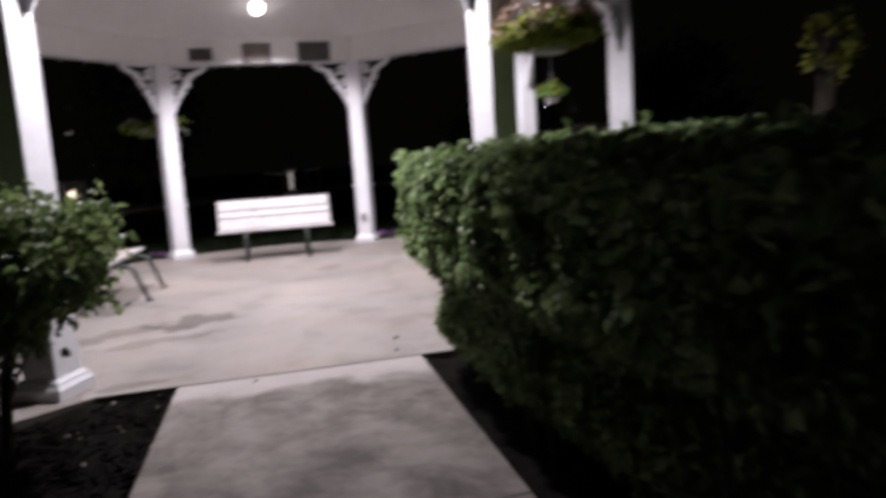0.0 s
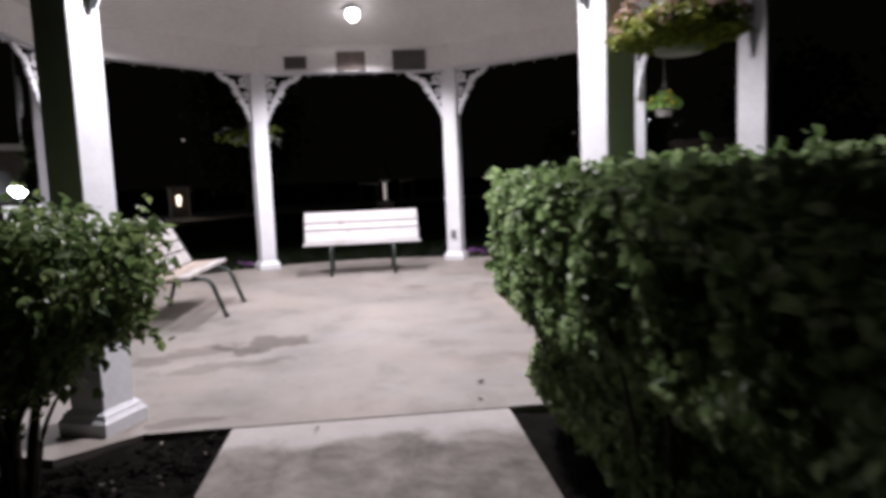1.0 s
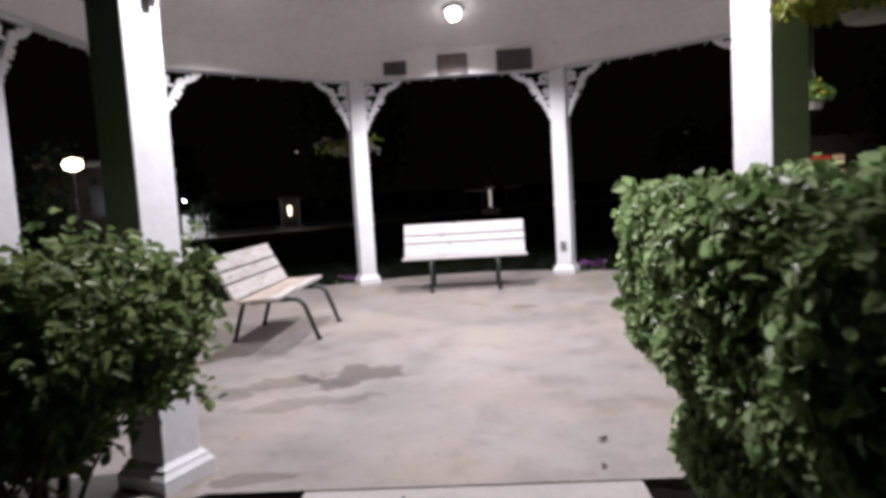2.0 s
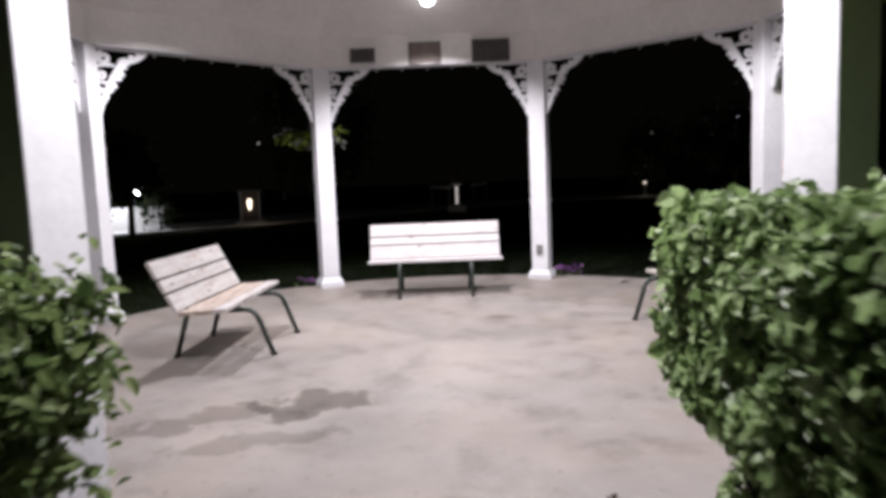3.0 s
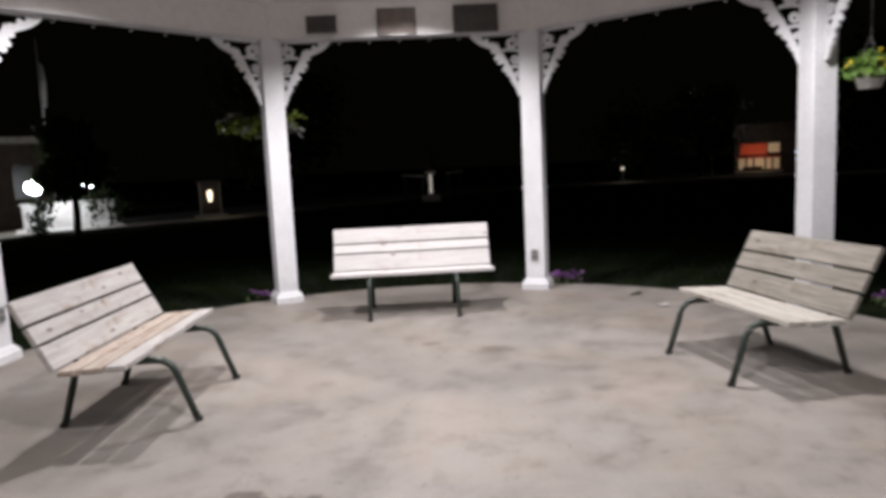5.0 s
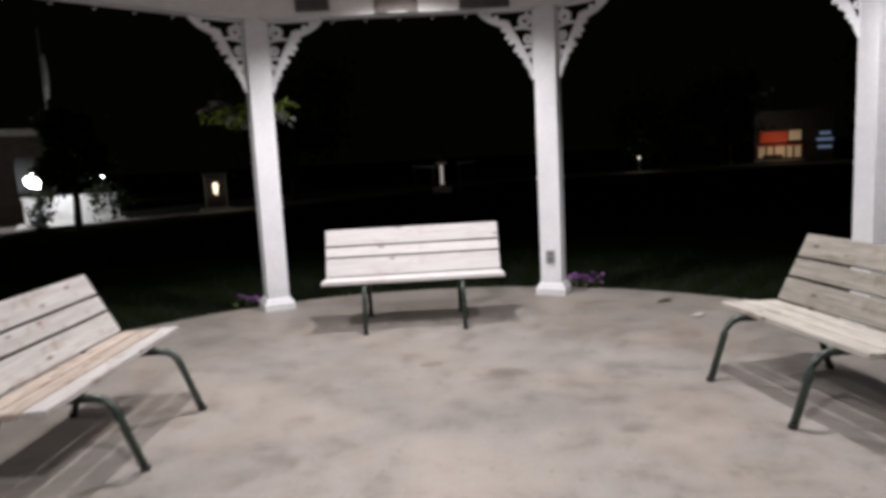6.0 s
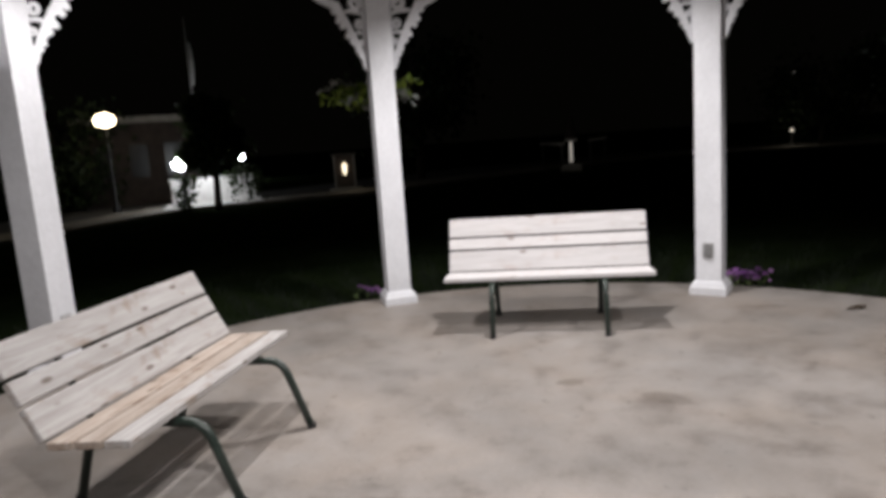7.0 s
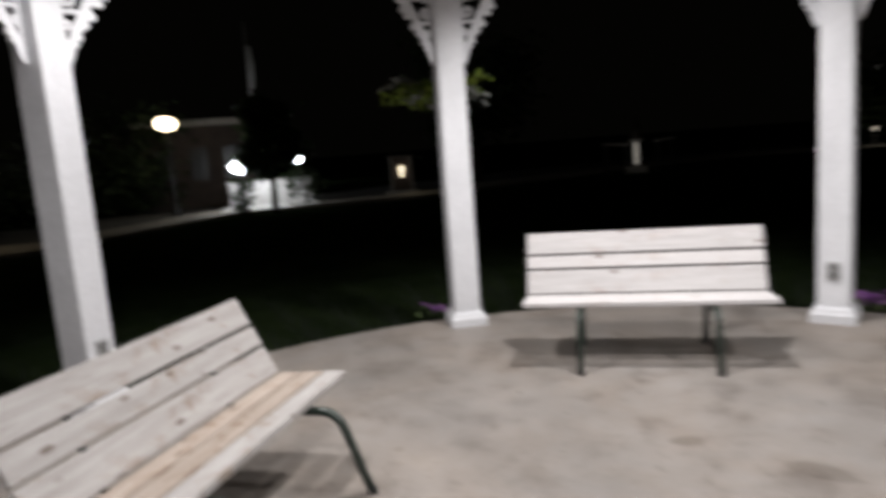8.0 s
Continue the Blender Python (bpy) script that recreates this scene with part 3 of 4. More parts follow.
def bench(m, length, gap, wood, label, foot_front, foot_back, depth, top, crown=0.952, rise=0.0, leg_shift=0.0, shares=(0.33, 0.228, 0.37)):
    """Front along -y; the seat's front edge at y = 0."""
    b = thing("bench", m, label, "bench", "benches in the pavilion")
    w = (depth - 0.02) / 3
    sm = slat_mesh("seat_slat", length, w - 0.012, 0.038)
    edge_mesh = slat_mesh("seat_slat", length, w - 0.012, 0.038)
    for k in range(3):
        s = part("seat_slat", sm if k else edge_mesh, STAINED if k == 1 and wood is PALE else wood, b)
        s.matrix_basis = pose(0, w / 2 + (w + 0.004) * k, 0.478 + rise - 0.008 * k, -3.0)
    back_lo, back_hi = Vector((0, depth + 0.005, 0.480 + rise)), Vector((0, top, crown))
    way = (back_hi - back_lo).normalized()
    full = (back_hi - back_lo).length
    tilt = math.degrees(math.atan2(way.z, way.y))
    at = 0.0
    for share in shares:
        wide = full * share
        # the grey bench's backrest takes the darker copy, with its shade painted in
        s = part("back_slat", slat_mesh("back_slat", length, wide, 0.036), SHADED_WOOD if wood is GREY_WOOD else wood, b)
        c = back_lo + way * (at + wide / 2)
        s.matrix_basis = pose(0, c.y, c.z, tilt)
        at += wide + full * 0.036
    behind = Vector((0, way.z, -way.y)) * 0.04
    for sx in (leg_shift - gap / 2, leg_shift + gap / 2):
        front = bend([(sx, foot_front, 0.0), (sx, foot_front * 0.42, 0.437), (sx, depth - 0.03, 0.424)], 0.10, 6)
        part("front_leg", tube(front, 0.024, 10), GREEN_STEEL, b, "bent dark green steel leg", True)
        part("back_leg", tube(bend([(sx, foot_back, 0.0), (sx, foot_back - 0.13, 0.425), (sx, depth * 0.8, 0.432)], 0.05, 4), 0.024, 10), GREEN_STEEL, b, "dark green steel leg", True)
        lo, hi = back_lo + behind, back_lo + way * full * 0.93 + behind
        part("back_support", tube(bend([(sx, depth * 0.6, 0.424), (sx, lo.y, lo.z - 0.07), (sx, hi.y, hi.z)], 0.06, 5), 0.018, 8), GREEN_STEEL, b, "dark green steel back support", True)
        part("seat_bar", box((sx - 0.02, 0.03, 0.441), (sx + 0.02, depth - 0.02, 0.452 + rise), 0.002), GREEN_STEEL, b)
        for y in (foot_front, foot_back):
            part("foot_cap", lathe([(0.027, 0.0), (0.028, 0.02), (0.026, 0.03)], 10, (sx, y, 0)), BLACK_STEEL, b)
    return b


def on_floor(front_a, front_b):
    """Pose of a bench from the two ends of its front edge, its own left end first."""
    a, b2 = Vector((*front_a, 0)), Vector((*front_b, 0))
    mid = (a + b2) / 2
    return Matrix.Translation(mid) @ Matrix.Rotation(math.atan2(b2.y - a.y, b2.x - a.x), 4, "Z")


bench(on_floor((-0.92, 2.60), (0.90, 2.62)), 1.83, 0.97, BLEACHED, "bleached white timber bench on green steel legs between posts", -0.19, 0.58, 0.40, 0.60, shares=(0.38, 0.20, 0.348))
bench(on_floor((-1.775, -0.685), (-1.735, 1.02)), 1.70, 0.91, PALE, "pale stained timber bench on bent green steel legs", -0.27, 0.64, 0.45, 0.68, 0.936, 0.016, -0.01, (0.34, 0.245, 0.343))
bench(on_floor((2.306, 0.885), (2.494, -0.503)), 1.40, 0.87, GREY_WOOD, "short grey weathered timber bench with dark steel legs", -0.24, 0.70, 0.47, 0.72, shares=(0.33, 0.262, 0.336))


# ---- hedge and shrub ----
def hedge_x(z, y):
    x = float(np.interp(z, (0.12, 0.28, 0.44, 0.58, 0.84), (1.22, 1.06, 1.07, 1.17, 0.86))) + 0.06 * noise.noise((y * 2.1, z * 2.4, 3.0)) + 0.05 * noise.noise((y * 5.0, z * 5.0, 8.0))
    x += max(0.0, z - 1.25) ** 2 * 2.2
    return x + 0.10 * max(0.0, -5.2 - y)


def hedge_y(z, x):
    y = -4.10 - min(0.20, max(0.0, 0.85 - z) * 0.45) + 0.05 * noise.noise((x * 2.0, z * 2.2, 13.0)) + 0.04 * noise.noise((x * 5.0, z * 5.0, 1.0))
    return y - max(0.0, 1.15 - x) ** 2 * 2.6


def hedge_z(x, y):
    return 1.395 - 0.05 * min(1.5, max(0.0, -5.3 - y)) + 0.045 * (x - 0.8) + 0.05 * noise.noise((x * 2.0, y * 2.0, 21.0)) + 0.06 * noise.noise((x * 6.0, y * 6.0, 2.0))


HX1, HY0 = 2.7, -8.7
rng = np.random.default_rng(11)
P, N = [], []
for i in range(66000):
    depth = abs(rng.normal(0, 0.095)) - 0.025
    u = rng.uniform()
    if u < 0.52:
        y, z = rng.uniform(HY0, -4.10) if rng.uniform() < 0.6 else rng.uniform(-6.2, -4.10), rng.uniform(0.06, 1.44)
        if z < 0.5 and rng.uniform() < 0.45 * (1 - z / 0.5):
            continue
        P.append((hedge_x(z, y) + depth, y, z))
        N.append((-0.9, 0.35, 0.45))
    elif u < 0.76:
        x, z = rng.uniform(0.82, HX1), rng.uniform(0.08, 1.44)
        if x < hedge_x(z, -4.3) or (z < 0.5 and rng.uniform() < 0.5 * (1 - z / 0.5)):
            continue
        P.append((x, hedge_y(z, x) - depth, z))
        N.append((-0.2, 0.9, 0.7))
    else:
        x, y = rng.uniform(0.86, HX1), rng.uniform(HY0, -4.1)
        P.append((x, min(y, hedge_y(1.3, x)), hedge_z(x, y) - depth))
        N.append((0, 0.1, 1))
hedge = thing("hedge", None, "dense clipped dark green hedge beside the path", "hedge")
part("foliage", leaves("foliage", np.array(P), np.array(N, float), 0.047, rng, 0.2, 0.50, 0.85), LEAF, hedge)
# stray shoots that stick out of the outline
P, N = [], []
for i in range(60):
    base = Vector((rng.uniform(0.85, 2.4), rng.uniform(-5.3, -4.1), 0))
    base.y = min(base.y, hedge_y(1.3, base.x))
    base.z = hedge_z(base.x, base.y)
    way = Vector((rng.normal(0, 0.35), rng.normal(0, 0.35), 1)).normalized()
    if i % 3 == 0:
        y, z = rng.uniform(-6.5, -4.15), rng.uniform(0.5, 1.35)
        base, way = Vector((hedge_x(z, y) + 0.04, y, z)), Vector((-1, rng.normal(0.2, 0.4), rng.normal(0.2, 0.4))).normalized()
    for k in range(6):
        q = base + way * (0.01 + 0.013 * k)
        P.append(tuple(q + Vector(rng.normal(0, 0.012, 3))))
        N.append(tuple(way + Vector(rng.normal(0, 0.6, 3))))
part("new_growth", leaves("new_growth", np.array(P), np.array(N, float), 0.055, rng), LEAF, hedge)["kind"] = "stuff"
# solid dark filling behind the leaves, in place of the shade in the gaps
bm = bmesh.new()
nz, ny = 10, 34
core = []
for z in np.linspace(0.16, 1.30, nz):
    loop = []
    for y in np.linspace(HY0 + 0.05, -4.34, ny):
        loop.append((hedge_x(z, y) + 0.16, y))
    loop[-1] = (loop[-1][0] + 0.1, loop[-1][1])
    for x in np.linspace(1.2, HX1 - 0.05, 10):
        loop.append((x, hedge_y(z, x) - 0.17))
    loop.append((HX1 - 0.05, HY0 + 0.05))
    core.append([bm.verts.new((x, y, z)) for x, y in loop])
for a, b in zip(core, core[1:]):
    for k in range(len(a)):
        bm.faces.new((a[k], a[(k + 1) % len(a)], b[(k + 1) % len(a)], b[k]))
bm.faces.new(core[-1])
part("core", bm, HEDGE_SHADE, hedge)
for i in range(26):
    y = -8.4 + 0.165 * i + rng.uniform(-0.05, 0.05)
    x = 1.25 + rng.uniform(-0.1, 0.25)
    pts = [(x, y, -0.05), (x - 0.04, y, 0.2), (x - 0.10 + rng.uniform(-0.1, 0.1), y + rng.uniform(-0.1, 0.1), 0.55), (x - 0.12 + rng.uniform(-0.15, 0.1), y + rng.uniform(-0.15, 0.15), 1.0)]
    part("stem", tube(pts, 0.013, 6, 0.5), BARK, hedge)

shrub = thing("shrub", Matrix.Translation((-1.52, -4.72, -0.04)), "leafy green shrub with bare lower stems in mulch", "shrub")
rng = np.random.default_rng(23)
stems = []
for i in range(13):
    a = rng.uniform(0, math.tau)
    r = rng.uniform(0.25, 0.6)
    tip = Vector((r * math.cos(a), r * 0.9 * math.sin(a), rng.uniform(0.75, 1.3)))
    root = Vector((0.06 * math.cos(a), 0.06 * math.sin(a), 0))
    knee = Vector((tip.x * 0.35, tip.y * 0.35, tip.z * 0.5)) + Vector(rng.normal(0, 0.03, 3))
    stems.append((root, knee, tip))
    part("stem", tube(bend([root, knee, tip], 0.15, 4), rng.uniform(0.014, 0.026), 7, 0.35), BARK, shrub)
trunk = tube([(0, 0, -0.03), (0.01, 0, 0.12), (-0.01, 0.01, 0.30), (0.02, 0.0, 0.5)], 0.06, 9, 0.55)
part("trunk", trunk, BARK, shrub)
P, N = [], []
clumps = []
for i in range(120):
    v = Vector(rng.normal(0, 1, 3)).normalized()
    rad = rng.uniform(0.72, 1.0)
    z = 1.03 + v.z * (0.36 if v.z > 0 else 0.46) * rad
    flare = 0.32 + 0.68 * min(1.0, max(0.0, (z - 0.60) / 0.36))
    out = (1 - abs(v.z) ** 2.6) ** 0.4 / max(0.05, math.hypot(v.x, v.y))
    c = Vector((v.x * out * 0.57 * rad * flare, v.y * out * 0.60 * rad * flare, z))
    clumps.append((c, v))
for c, v in clumps:
    for k in range(62):
        o = Vector(rng.normal(0, 0.062, 3))
        P.append(tuple(c + o))
        N.append((v.x, v.y, v.z + 0.5))
part("foliage", leaves("foliage", np.array(P), np.array(N, float), 0.060, rng, slim=0.40), SHRUB_LEAF, shrub)
P, N = [], []
for i in range(70):
    a, z = rng.uniform(0, math.tau), rng.uniform(0.55, 1.4)
    r = math.sqrt(max(0.05, 1 - ((z - 0.98) / 0.5) ** 2))
    flare = 0.42 + 0.56 * min(1.0, max(0.0, (z - 0.55) / 0.55))
    base = Vector((0.64 * r * flare * math.cos(a), 0.64 * r * flare * math.sin(a), z))
    way = Vector((math.cos(a), math.sin(a), rng.normal(0.1, 0.4))).normalized()
    for k in range(8):
        P.append(tuple(base + way * 0.026 * k + Vector(rng.normal(0, 0.014, 3))))
        N.append(tuple(Vector((0, 0, 1)) + Vector(rng.normal(0, 0.5, 3))))
# long sprays on the side towards the slab
for i in range(46):
    a, z = rng.uniform(-0.35, 1.35), rng.uniform(0.84, 1.34)
    base = Vector((0.53 * math.cos(a), 0.53 * math.sin(a), z - 0.03))
    way = Vector((math.cos(a), math.sin(a), rng.normal(0.35, 0.35))).normalized()
    for k in range(9):
        P.append(tuple(base + way * 0.024 * k + Vector(rng.normal(0, 0.016, 3))))
        N.append(tuple(Vector((0, 0, 1)) + Vector(rng.normal(0, 0.5, 3))))
part("new_growth", leaves("new_growth", np.array(P), np.array(N, float), 0.054, rng, slim=0.40), SHRUB_LEAF, shrub)["kind"] = "stuff"
P = rng.normal(0, 1, (1500, 3))
P /= np.linalg.norm(P, axis=1)[:, None]
P *= rng.uniform(0.2, 0.85, (1500, 1)) * np.array([0.6, 0.55, 0.38])
P[:, 2] += 1.0
part("inner_leaves", leaves("inner_leaves", P, rng.normal(0, 1, (1500, 3)), 0.075, rng), SHRUB_LEAF, shrub)


# ---- hanging baskets ----
def basket(x, y, pot_z, radius, height, pot_mat, leaf, label, hang_z, flowers=(), leaf_size=0.05, n=900, pot_r=0.14, pot_h=0.14, sink=0.35, slim=0.45):
    b = thing("hanging_basket", Matrix.Translation((x, y, pot_z)), label, "hanging basket", "hanging baskets")
    part("pot", lathe([(pot_r * 0.62, 0.0), (pot_r * 0.70, 0.005), (pot_r * 0.93, pot_h * 0.85), (pot_r * 1.05, pot_h * 0.86), (pot_r * 1.05, pot_h), (pot_r * 0.9, pot_h), (pot_r * 0.88, pot_h * 0.8)], 24), pot_mat, b, "", True)
    for k in range(3):
        a = k * math.tau / 3 + 0.4
        part("hanger_wire", tube([(pot_r * math.cos(a), pot_r * math.sin(a), pot_h), (0, 0, pot_h + 0.34)], 0.0035, 5), WIRE, b)
    part("hook", tube(bend([(0, 0, pot_h + 0.33), (0, 0, hang_z - pot_z - 0.02), (0.0, 0.03, hang_z - pot_z)], 0.01, 3), 0.004, 6), WIRE, b)
    r = np.random.default_rng(int(abs(x) * 100))
    v = r.normal(0, 1, (n, 3))
    v /= np.linalg.norm(v, axis=1)[:, None]
    lump = np.array([1 + 0.28 * noise.noise(Vector(q) * 2.2) for q in v])
    P = v * np.array([radius, radius, height]) * (r.uniform(0.55, 1.0, n) ** 0.5 * lump)[:, None]
    P[:, 2] = np.where(P[:, 2] < 0, P[:, 2] * sink * 2, P[:, 2]) + pot_h
    part("foliage", leaves("foliage", P, v + np.array([0, 0, 0.4]), leaf_size, r, slim=slim), leaf, b)
    for mat, count, fsize, lift in flowers:
        v = r.normal(0, 1, (count, 3))
        v[:, 2] = abs(v[:, 2]) * lift + 0.05
        v /= np.linalg.norm(v, axis=1)[:, None]
        Q = v * np.array([radius, radius, height * lift]) * 0.98
        Q[:, 2] += pot_h
        Q = np.repeat(Q, 5, 0) + r.normal(0, fsize * 0.35, (count * 5, 3))
        part("blossom", leaves("blossom", Q, np.repeat(v, 5, 0), fsize, r, slim=0.7), mat, b)["kind"] = "stuff"
    return b


basket(2.0, -4.02, 2.10, 0.37, 0.17, COCO, BASKET_LEAF, "full hanging basket of yellow-green trailing plants with faded pink flowers", 3.90,
       ((PETAL_PINK, 130, 0.035, 1.9),), 0.037, 3600, 0.19, 0.13, 0.26)
basket(4.43, 1.55, 2.19, 0.22, 0.21, PLASTIC_WHITE, FRESH_LEAF, "white plastic hanging pot with green leaves and yellow flowers", 3.90,
       ((PETAL_YELLOW, 4, 0.035, 1.0),), 0.055, 560, 0.145, 0.15, 0.03)
fern = basket(-1.93, 4.42, 2.13, 0.22, 0.14, COCO, FERN_LEAF, "spreading green and silvery fern in a hanging basket behind a post", 3.90, (), 0.08, 220, 0.15, 0.13, 0.35, 0.25)
r = np.random.default_rng(77)
for i in range(26):
    a, reach = math.tau * i / 26 + r.uniform(-0.1, 0.1), r.uniform(0.36, 0.56)
    lift, fall = r.uniform(0.05, 0.24), r.uniform(0.05, 0.22)
    P, N = [], []
    for k in range(15):
        u = (k + 1) / 15
        for side in (-1, 1):
            off = side * 0.018
            P.append((math.cos(a) * reach * u - math.sin(a) * off, math.sin(a) * reach * u + math.cos(a) * off, 0.14 + lift * math.sin(2.0 * u) - fall * u * u))
            N.append((0, 0, 1.0))
    part("frond", leaves("frond", np.array(P), np.array(N, float), 0.095, r, 0.15, 0.36, 0.45), SILVER_LEAF if i % 3 == 0 else FERN_LEAF, fern, "arching silvery frond" if i % 3 == 0 else "")


# ---- flowers, scraps and grass at the slab's edge ----
def clump(x, y, n, rx, ry, label):
    r = np.random.default_rng(int(abs(x * 71)))
    c = thing("flower_clump", Matrix.Translation((x, y, GROUND)), label, "flowers", "flower clumps")
    P = r.normal(0, 0.5, (n, 3)) * np.array([rx, ry, 0.03])
    P[:, 2] = abs(P[:, 2]) + 0.03 + r.uniform(0, 0.07, n)
    part("leaves", leaves("leaves", P, np.tile([0, 0, 1.0], (n, 1)), 0.05, r), SHRUB_LEAF, c)["kind"] = "stuff"
    Q = P[: n // 2] + np.array([0, -0.01, 0.05])
    part("petals", leaves("petals", Q, np.tile([0, -0.4, 1.0], (n // 2, 1)), 0.045, r, slim=0.8), PETAL_PURPLE, c)["kind"] = "stuff"


clump(2.1, 4.44, 130, 0.24, 0.12, "purple petunias at the edge of the slab")
clump(-2.08, 4.34, 44, 0.15, 0.09, "purple petunias in grass beside the slab")
clump(5.12, 2.05, 90, 0.20, 0.14, "purple petunias by a white post")


def scrap(name, x, y, s, mat, label, cat):
    bm = bmesh.new()
    r = np.random.default_rng(int(abs(x) * 100))
    ring = [bm.verts.new((s * math.cos(k * math.tau / 9) * r.uniform(0.7, 1.2), 0.55 * s * math.sin(k * math.tau / 9) * r.uniform(0.7, 1.2), 0.012 + r.uniform(-0.008, 0.01))) for k in range(9)]
    c = bm.verts.new((0, 0, 0.003))
    for k in range(9):
        bm.faces.new((c, ring[k], ring[(k + 1) % 9]))
    g = bmesh.ops.solidify(bm, geom=bm.faces[:], thickness=0.002)
    ob = part(name, bm, mat)
    ob.matrix_world = pose(x, y, 0.004, 0, 0, 20)
    tagged(ob, label, cat)


scrap("dry_leaf", 2.67, 3.10, 0.10, DRY_LEAF, "curled brown dry leaf on the concrete", "leaf")
scrap("paper_scrap", 2.74, 2.40, 0.085, PAPER, "crumpled white paper scrap on the concrete", "paper")
scrap("dry_leaf", 0.86, -3.35, 0.035, DRY_LEAF, "small dark dry leaf on the concrete", "leaf")
scrap("dry_leaf", 0.80, -3.72, 0.022, DRY_LEAF, "tiny dark dry leaf on the concrete", "leaf")
scrap("dry_leaf", -0.22, -4.02, 0.02, DRY_LEAF, "tiny dark dry leaf at the path joint", "leaf")

rng = np.random.default_rng(31)
n = 15000
a = rng.uniform(radians(-20), radians(200), n)
rr = SR + 0.02 + abs(rng.normal(0, 1.5, n))
base = np.stack([SC[0] + rr * np.cos(a), SC[1] + rr * np.sin(a), np.full(n, GROUND)], 1)
lean = np.stack([rng.normal(0, 0.025, n), rng.normal(0, 0.025, n), rng.uniform(0.05, 0.11, n)], 1)
wide = np.stack([np.cos(a * 37), np.sin(a * 37), np.zeros(n)], 1) * 0.006
V = np.stack([base - wide, base + wide, base + lean * 0.6 + wide * 0.7, base + lean], 1).reshape(-1, 3)
F = (np.arange(n)[:, None] * 4 + np.array([0, 1, 2, 3])).tolist()
me = bpy.data.meshes.new("grass")
me.from_pydata(V.tolist(), [], F)
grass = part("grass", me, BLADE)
tagged(grass, "short mown grass round the slab", "grass", kind="stuff")


# ---- the park and street beyond ----
def polar(az, d):
    """A place by bearing and distance from the pavilion."""
    return -0.2 + d * math.sin(radians(az)), -2.4 + d * math.cos(radians(az))


road_pts = [polar(-75, 30), polar(-47, 18.5), polar(-31, 24.5), polar(-16, 25.0), polar(-8, 29), polar(2, 37), polar(11, 44), polar(22, 45), polar(40, 52), polar(70, 80)]


def band(name, pts, off0, off1, z, mat, thick):
    bm = bmesh.new()
    rows = []
    for i, q in enumerate(pts):
        p0, p1 = Vector(pts[max(0, i - 1)]), Vector(pts[min(len(pts) - 1, i + 1)])
        d = (p1 - p0).normalized()
        nrm = Vector((-d.y, d.x))
        rows.append([bm.verts.new((*(Vector(q) + nrm * o), h)) for o, h in ((off0, z - thick), (off0, z), (off1, z), (off1, z - thick))])
    for a, b in zip(rows, rows[1:]):
        for k in range(3):
            bm.faces.new((a[k], a[k + 1], b[k + 1], b[k]))
    bmesh.ops.recalc_face_normals(bm, faces=bm.faces)
    return part(name, bm, mat)


tagged(band("road", road_pts, 2.6, 9.5, GROUND + 0.01, ASPHALT, 0.05), "dark asphalt street beyond the lawn", "road", kind="structure")
tagged(band("pavement", road_pts, 0.0, 2.4, GROUND + 0.10, KERB, 0.20), "pale concrete sidewalk along the street", "pavement", kind="structure")


def street_lamp(az, d, h, mat, label, size=(0.30, 0.17), arm=True):
    x, y = polar(az, d)
    s = thing("street_lamp", Matrix.Translation((x, y, GROUND)), label, "street lamp", "street lamps")
    part("pole", tube([(0, 0, 0), (0, 0, h * 0.5), (0, 0, h - 0.1)], 0.07, 10, 0.6), BLACK_STEEL, s)
    part("foot", lathe([(0.16, 0), (0.16, 0.1), (0.10, 0.3), (0.08, 0.4)], 12), BLACK_STEEL, s)
    part("globe", lathe([(0.05, h - size[1] * 1.0), (size[0] * 0.75, h - size[1] * 0.7), (size[0], h), (size[0] * 0.75, h + size[1] * 0.7), (0.05, h + size[1])], 16), mat, s, "glowing lamp globe", True)
    part("cap", lathe([(0.12, h + size[1]), (0.10, h + size[1] + 0.05), (0.03, h + size[1] + 0.12)], 12), BLACK_STEEL, s)
    return x, y, h


# Bare point light; some stand at a lamp, some are added without a fixture.
def bulb(x, y, z, watts, colour, size=0.3):
    data = bpy.data.lights.new("outdoor_light", "POINT")
    data.energy, data.color, data.shadow_soft_size = watts, colour, size
    new("outdoor_light", data).matrix_world = Matrix.Translation((x, y, z))


street_lamp(-35.9, 27.5, 3.45, WARM_GLOW, "warm glowing street lamp on a dark pole", (0.40, 0.26))
x, y = polar(-35.9, 27.5)
bulb(x, y, 2.7, 1.2, (1.0, 0.78, 0.48))
street_lamp(-30.8, 25.6, 1.68, COOL_GLOW, "low bright white lamp post by the white wall", (0.33, 0.25))
x, y = polar(-28.9, 26.4)
bulb(x, y, 1.2, 42, (0.95, 0.97, 1.0))
street_lamp(-26.2, 48, 1.75, COOL_GLOW, "distant white lamp on a short dark pole", (0.42, 0.26))
street_lamp(25.4, 60, 6.0, COOL_GLOW, "distant white street lamp above trees", (0.36, 0.36))
street_lamp(18.6, 72, 5.9, DIM_GLOW, "faint distant street lamp", (0.25, 0.2))
street_lamp(18.6, 47.5, 1.04, DIM_GLOW, "faint low path light by the sidewalk", (0.12, 0.12))
x, y = polar(18.6, 46.8)
bulb(x, y, 1.0, 11, (1.0, 0.9, 0.72), 0.15)
street_lamp(-15.5, 78, 7.0, DIM_GLOW, "small distant street lamp", (0.14, 0.14))
# added beyond the view's edge, to brighten the strip of street at the left
street_lamp(-56, 20.5, 4.2, WARM_GLOW, "added warm lamp on a dark pole, out of view, lighting the street", (0.40, 0.26))
x, y = polar(-54, 20.2)
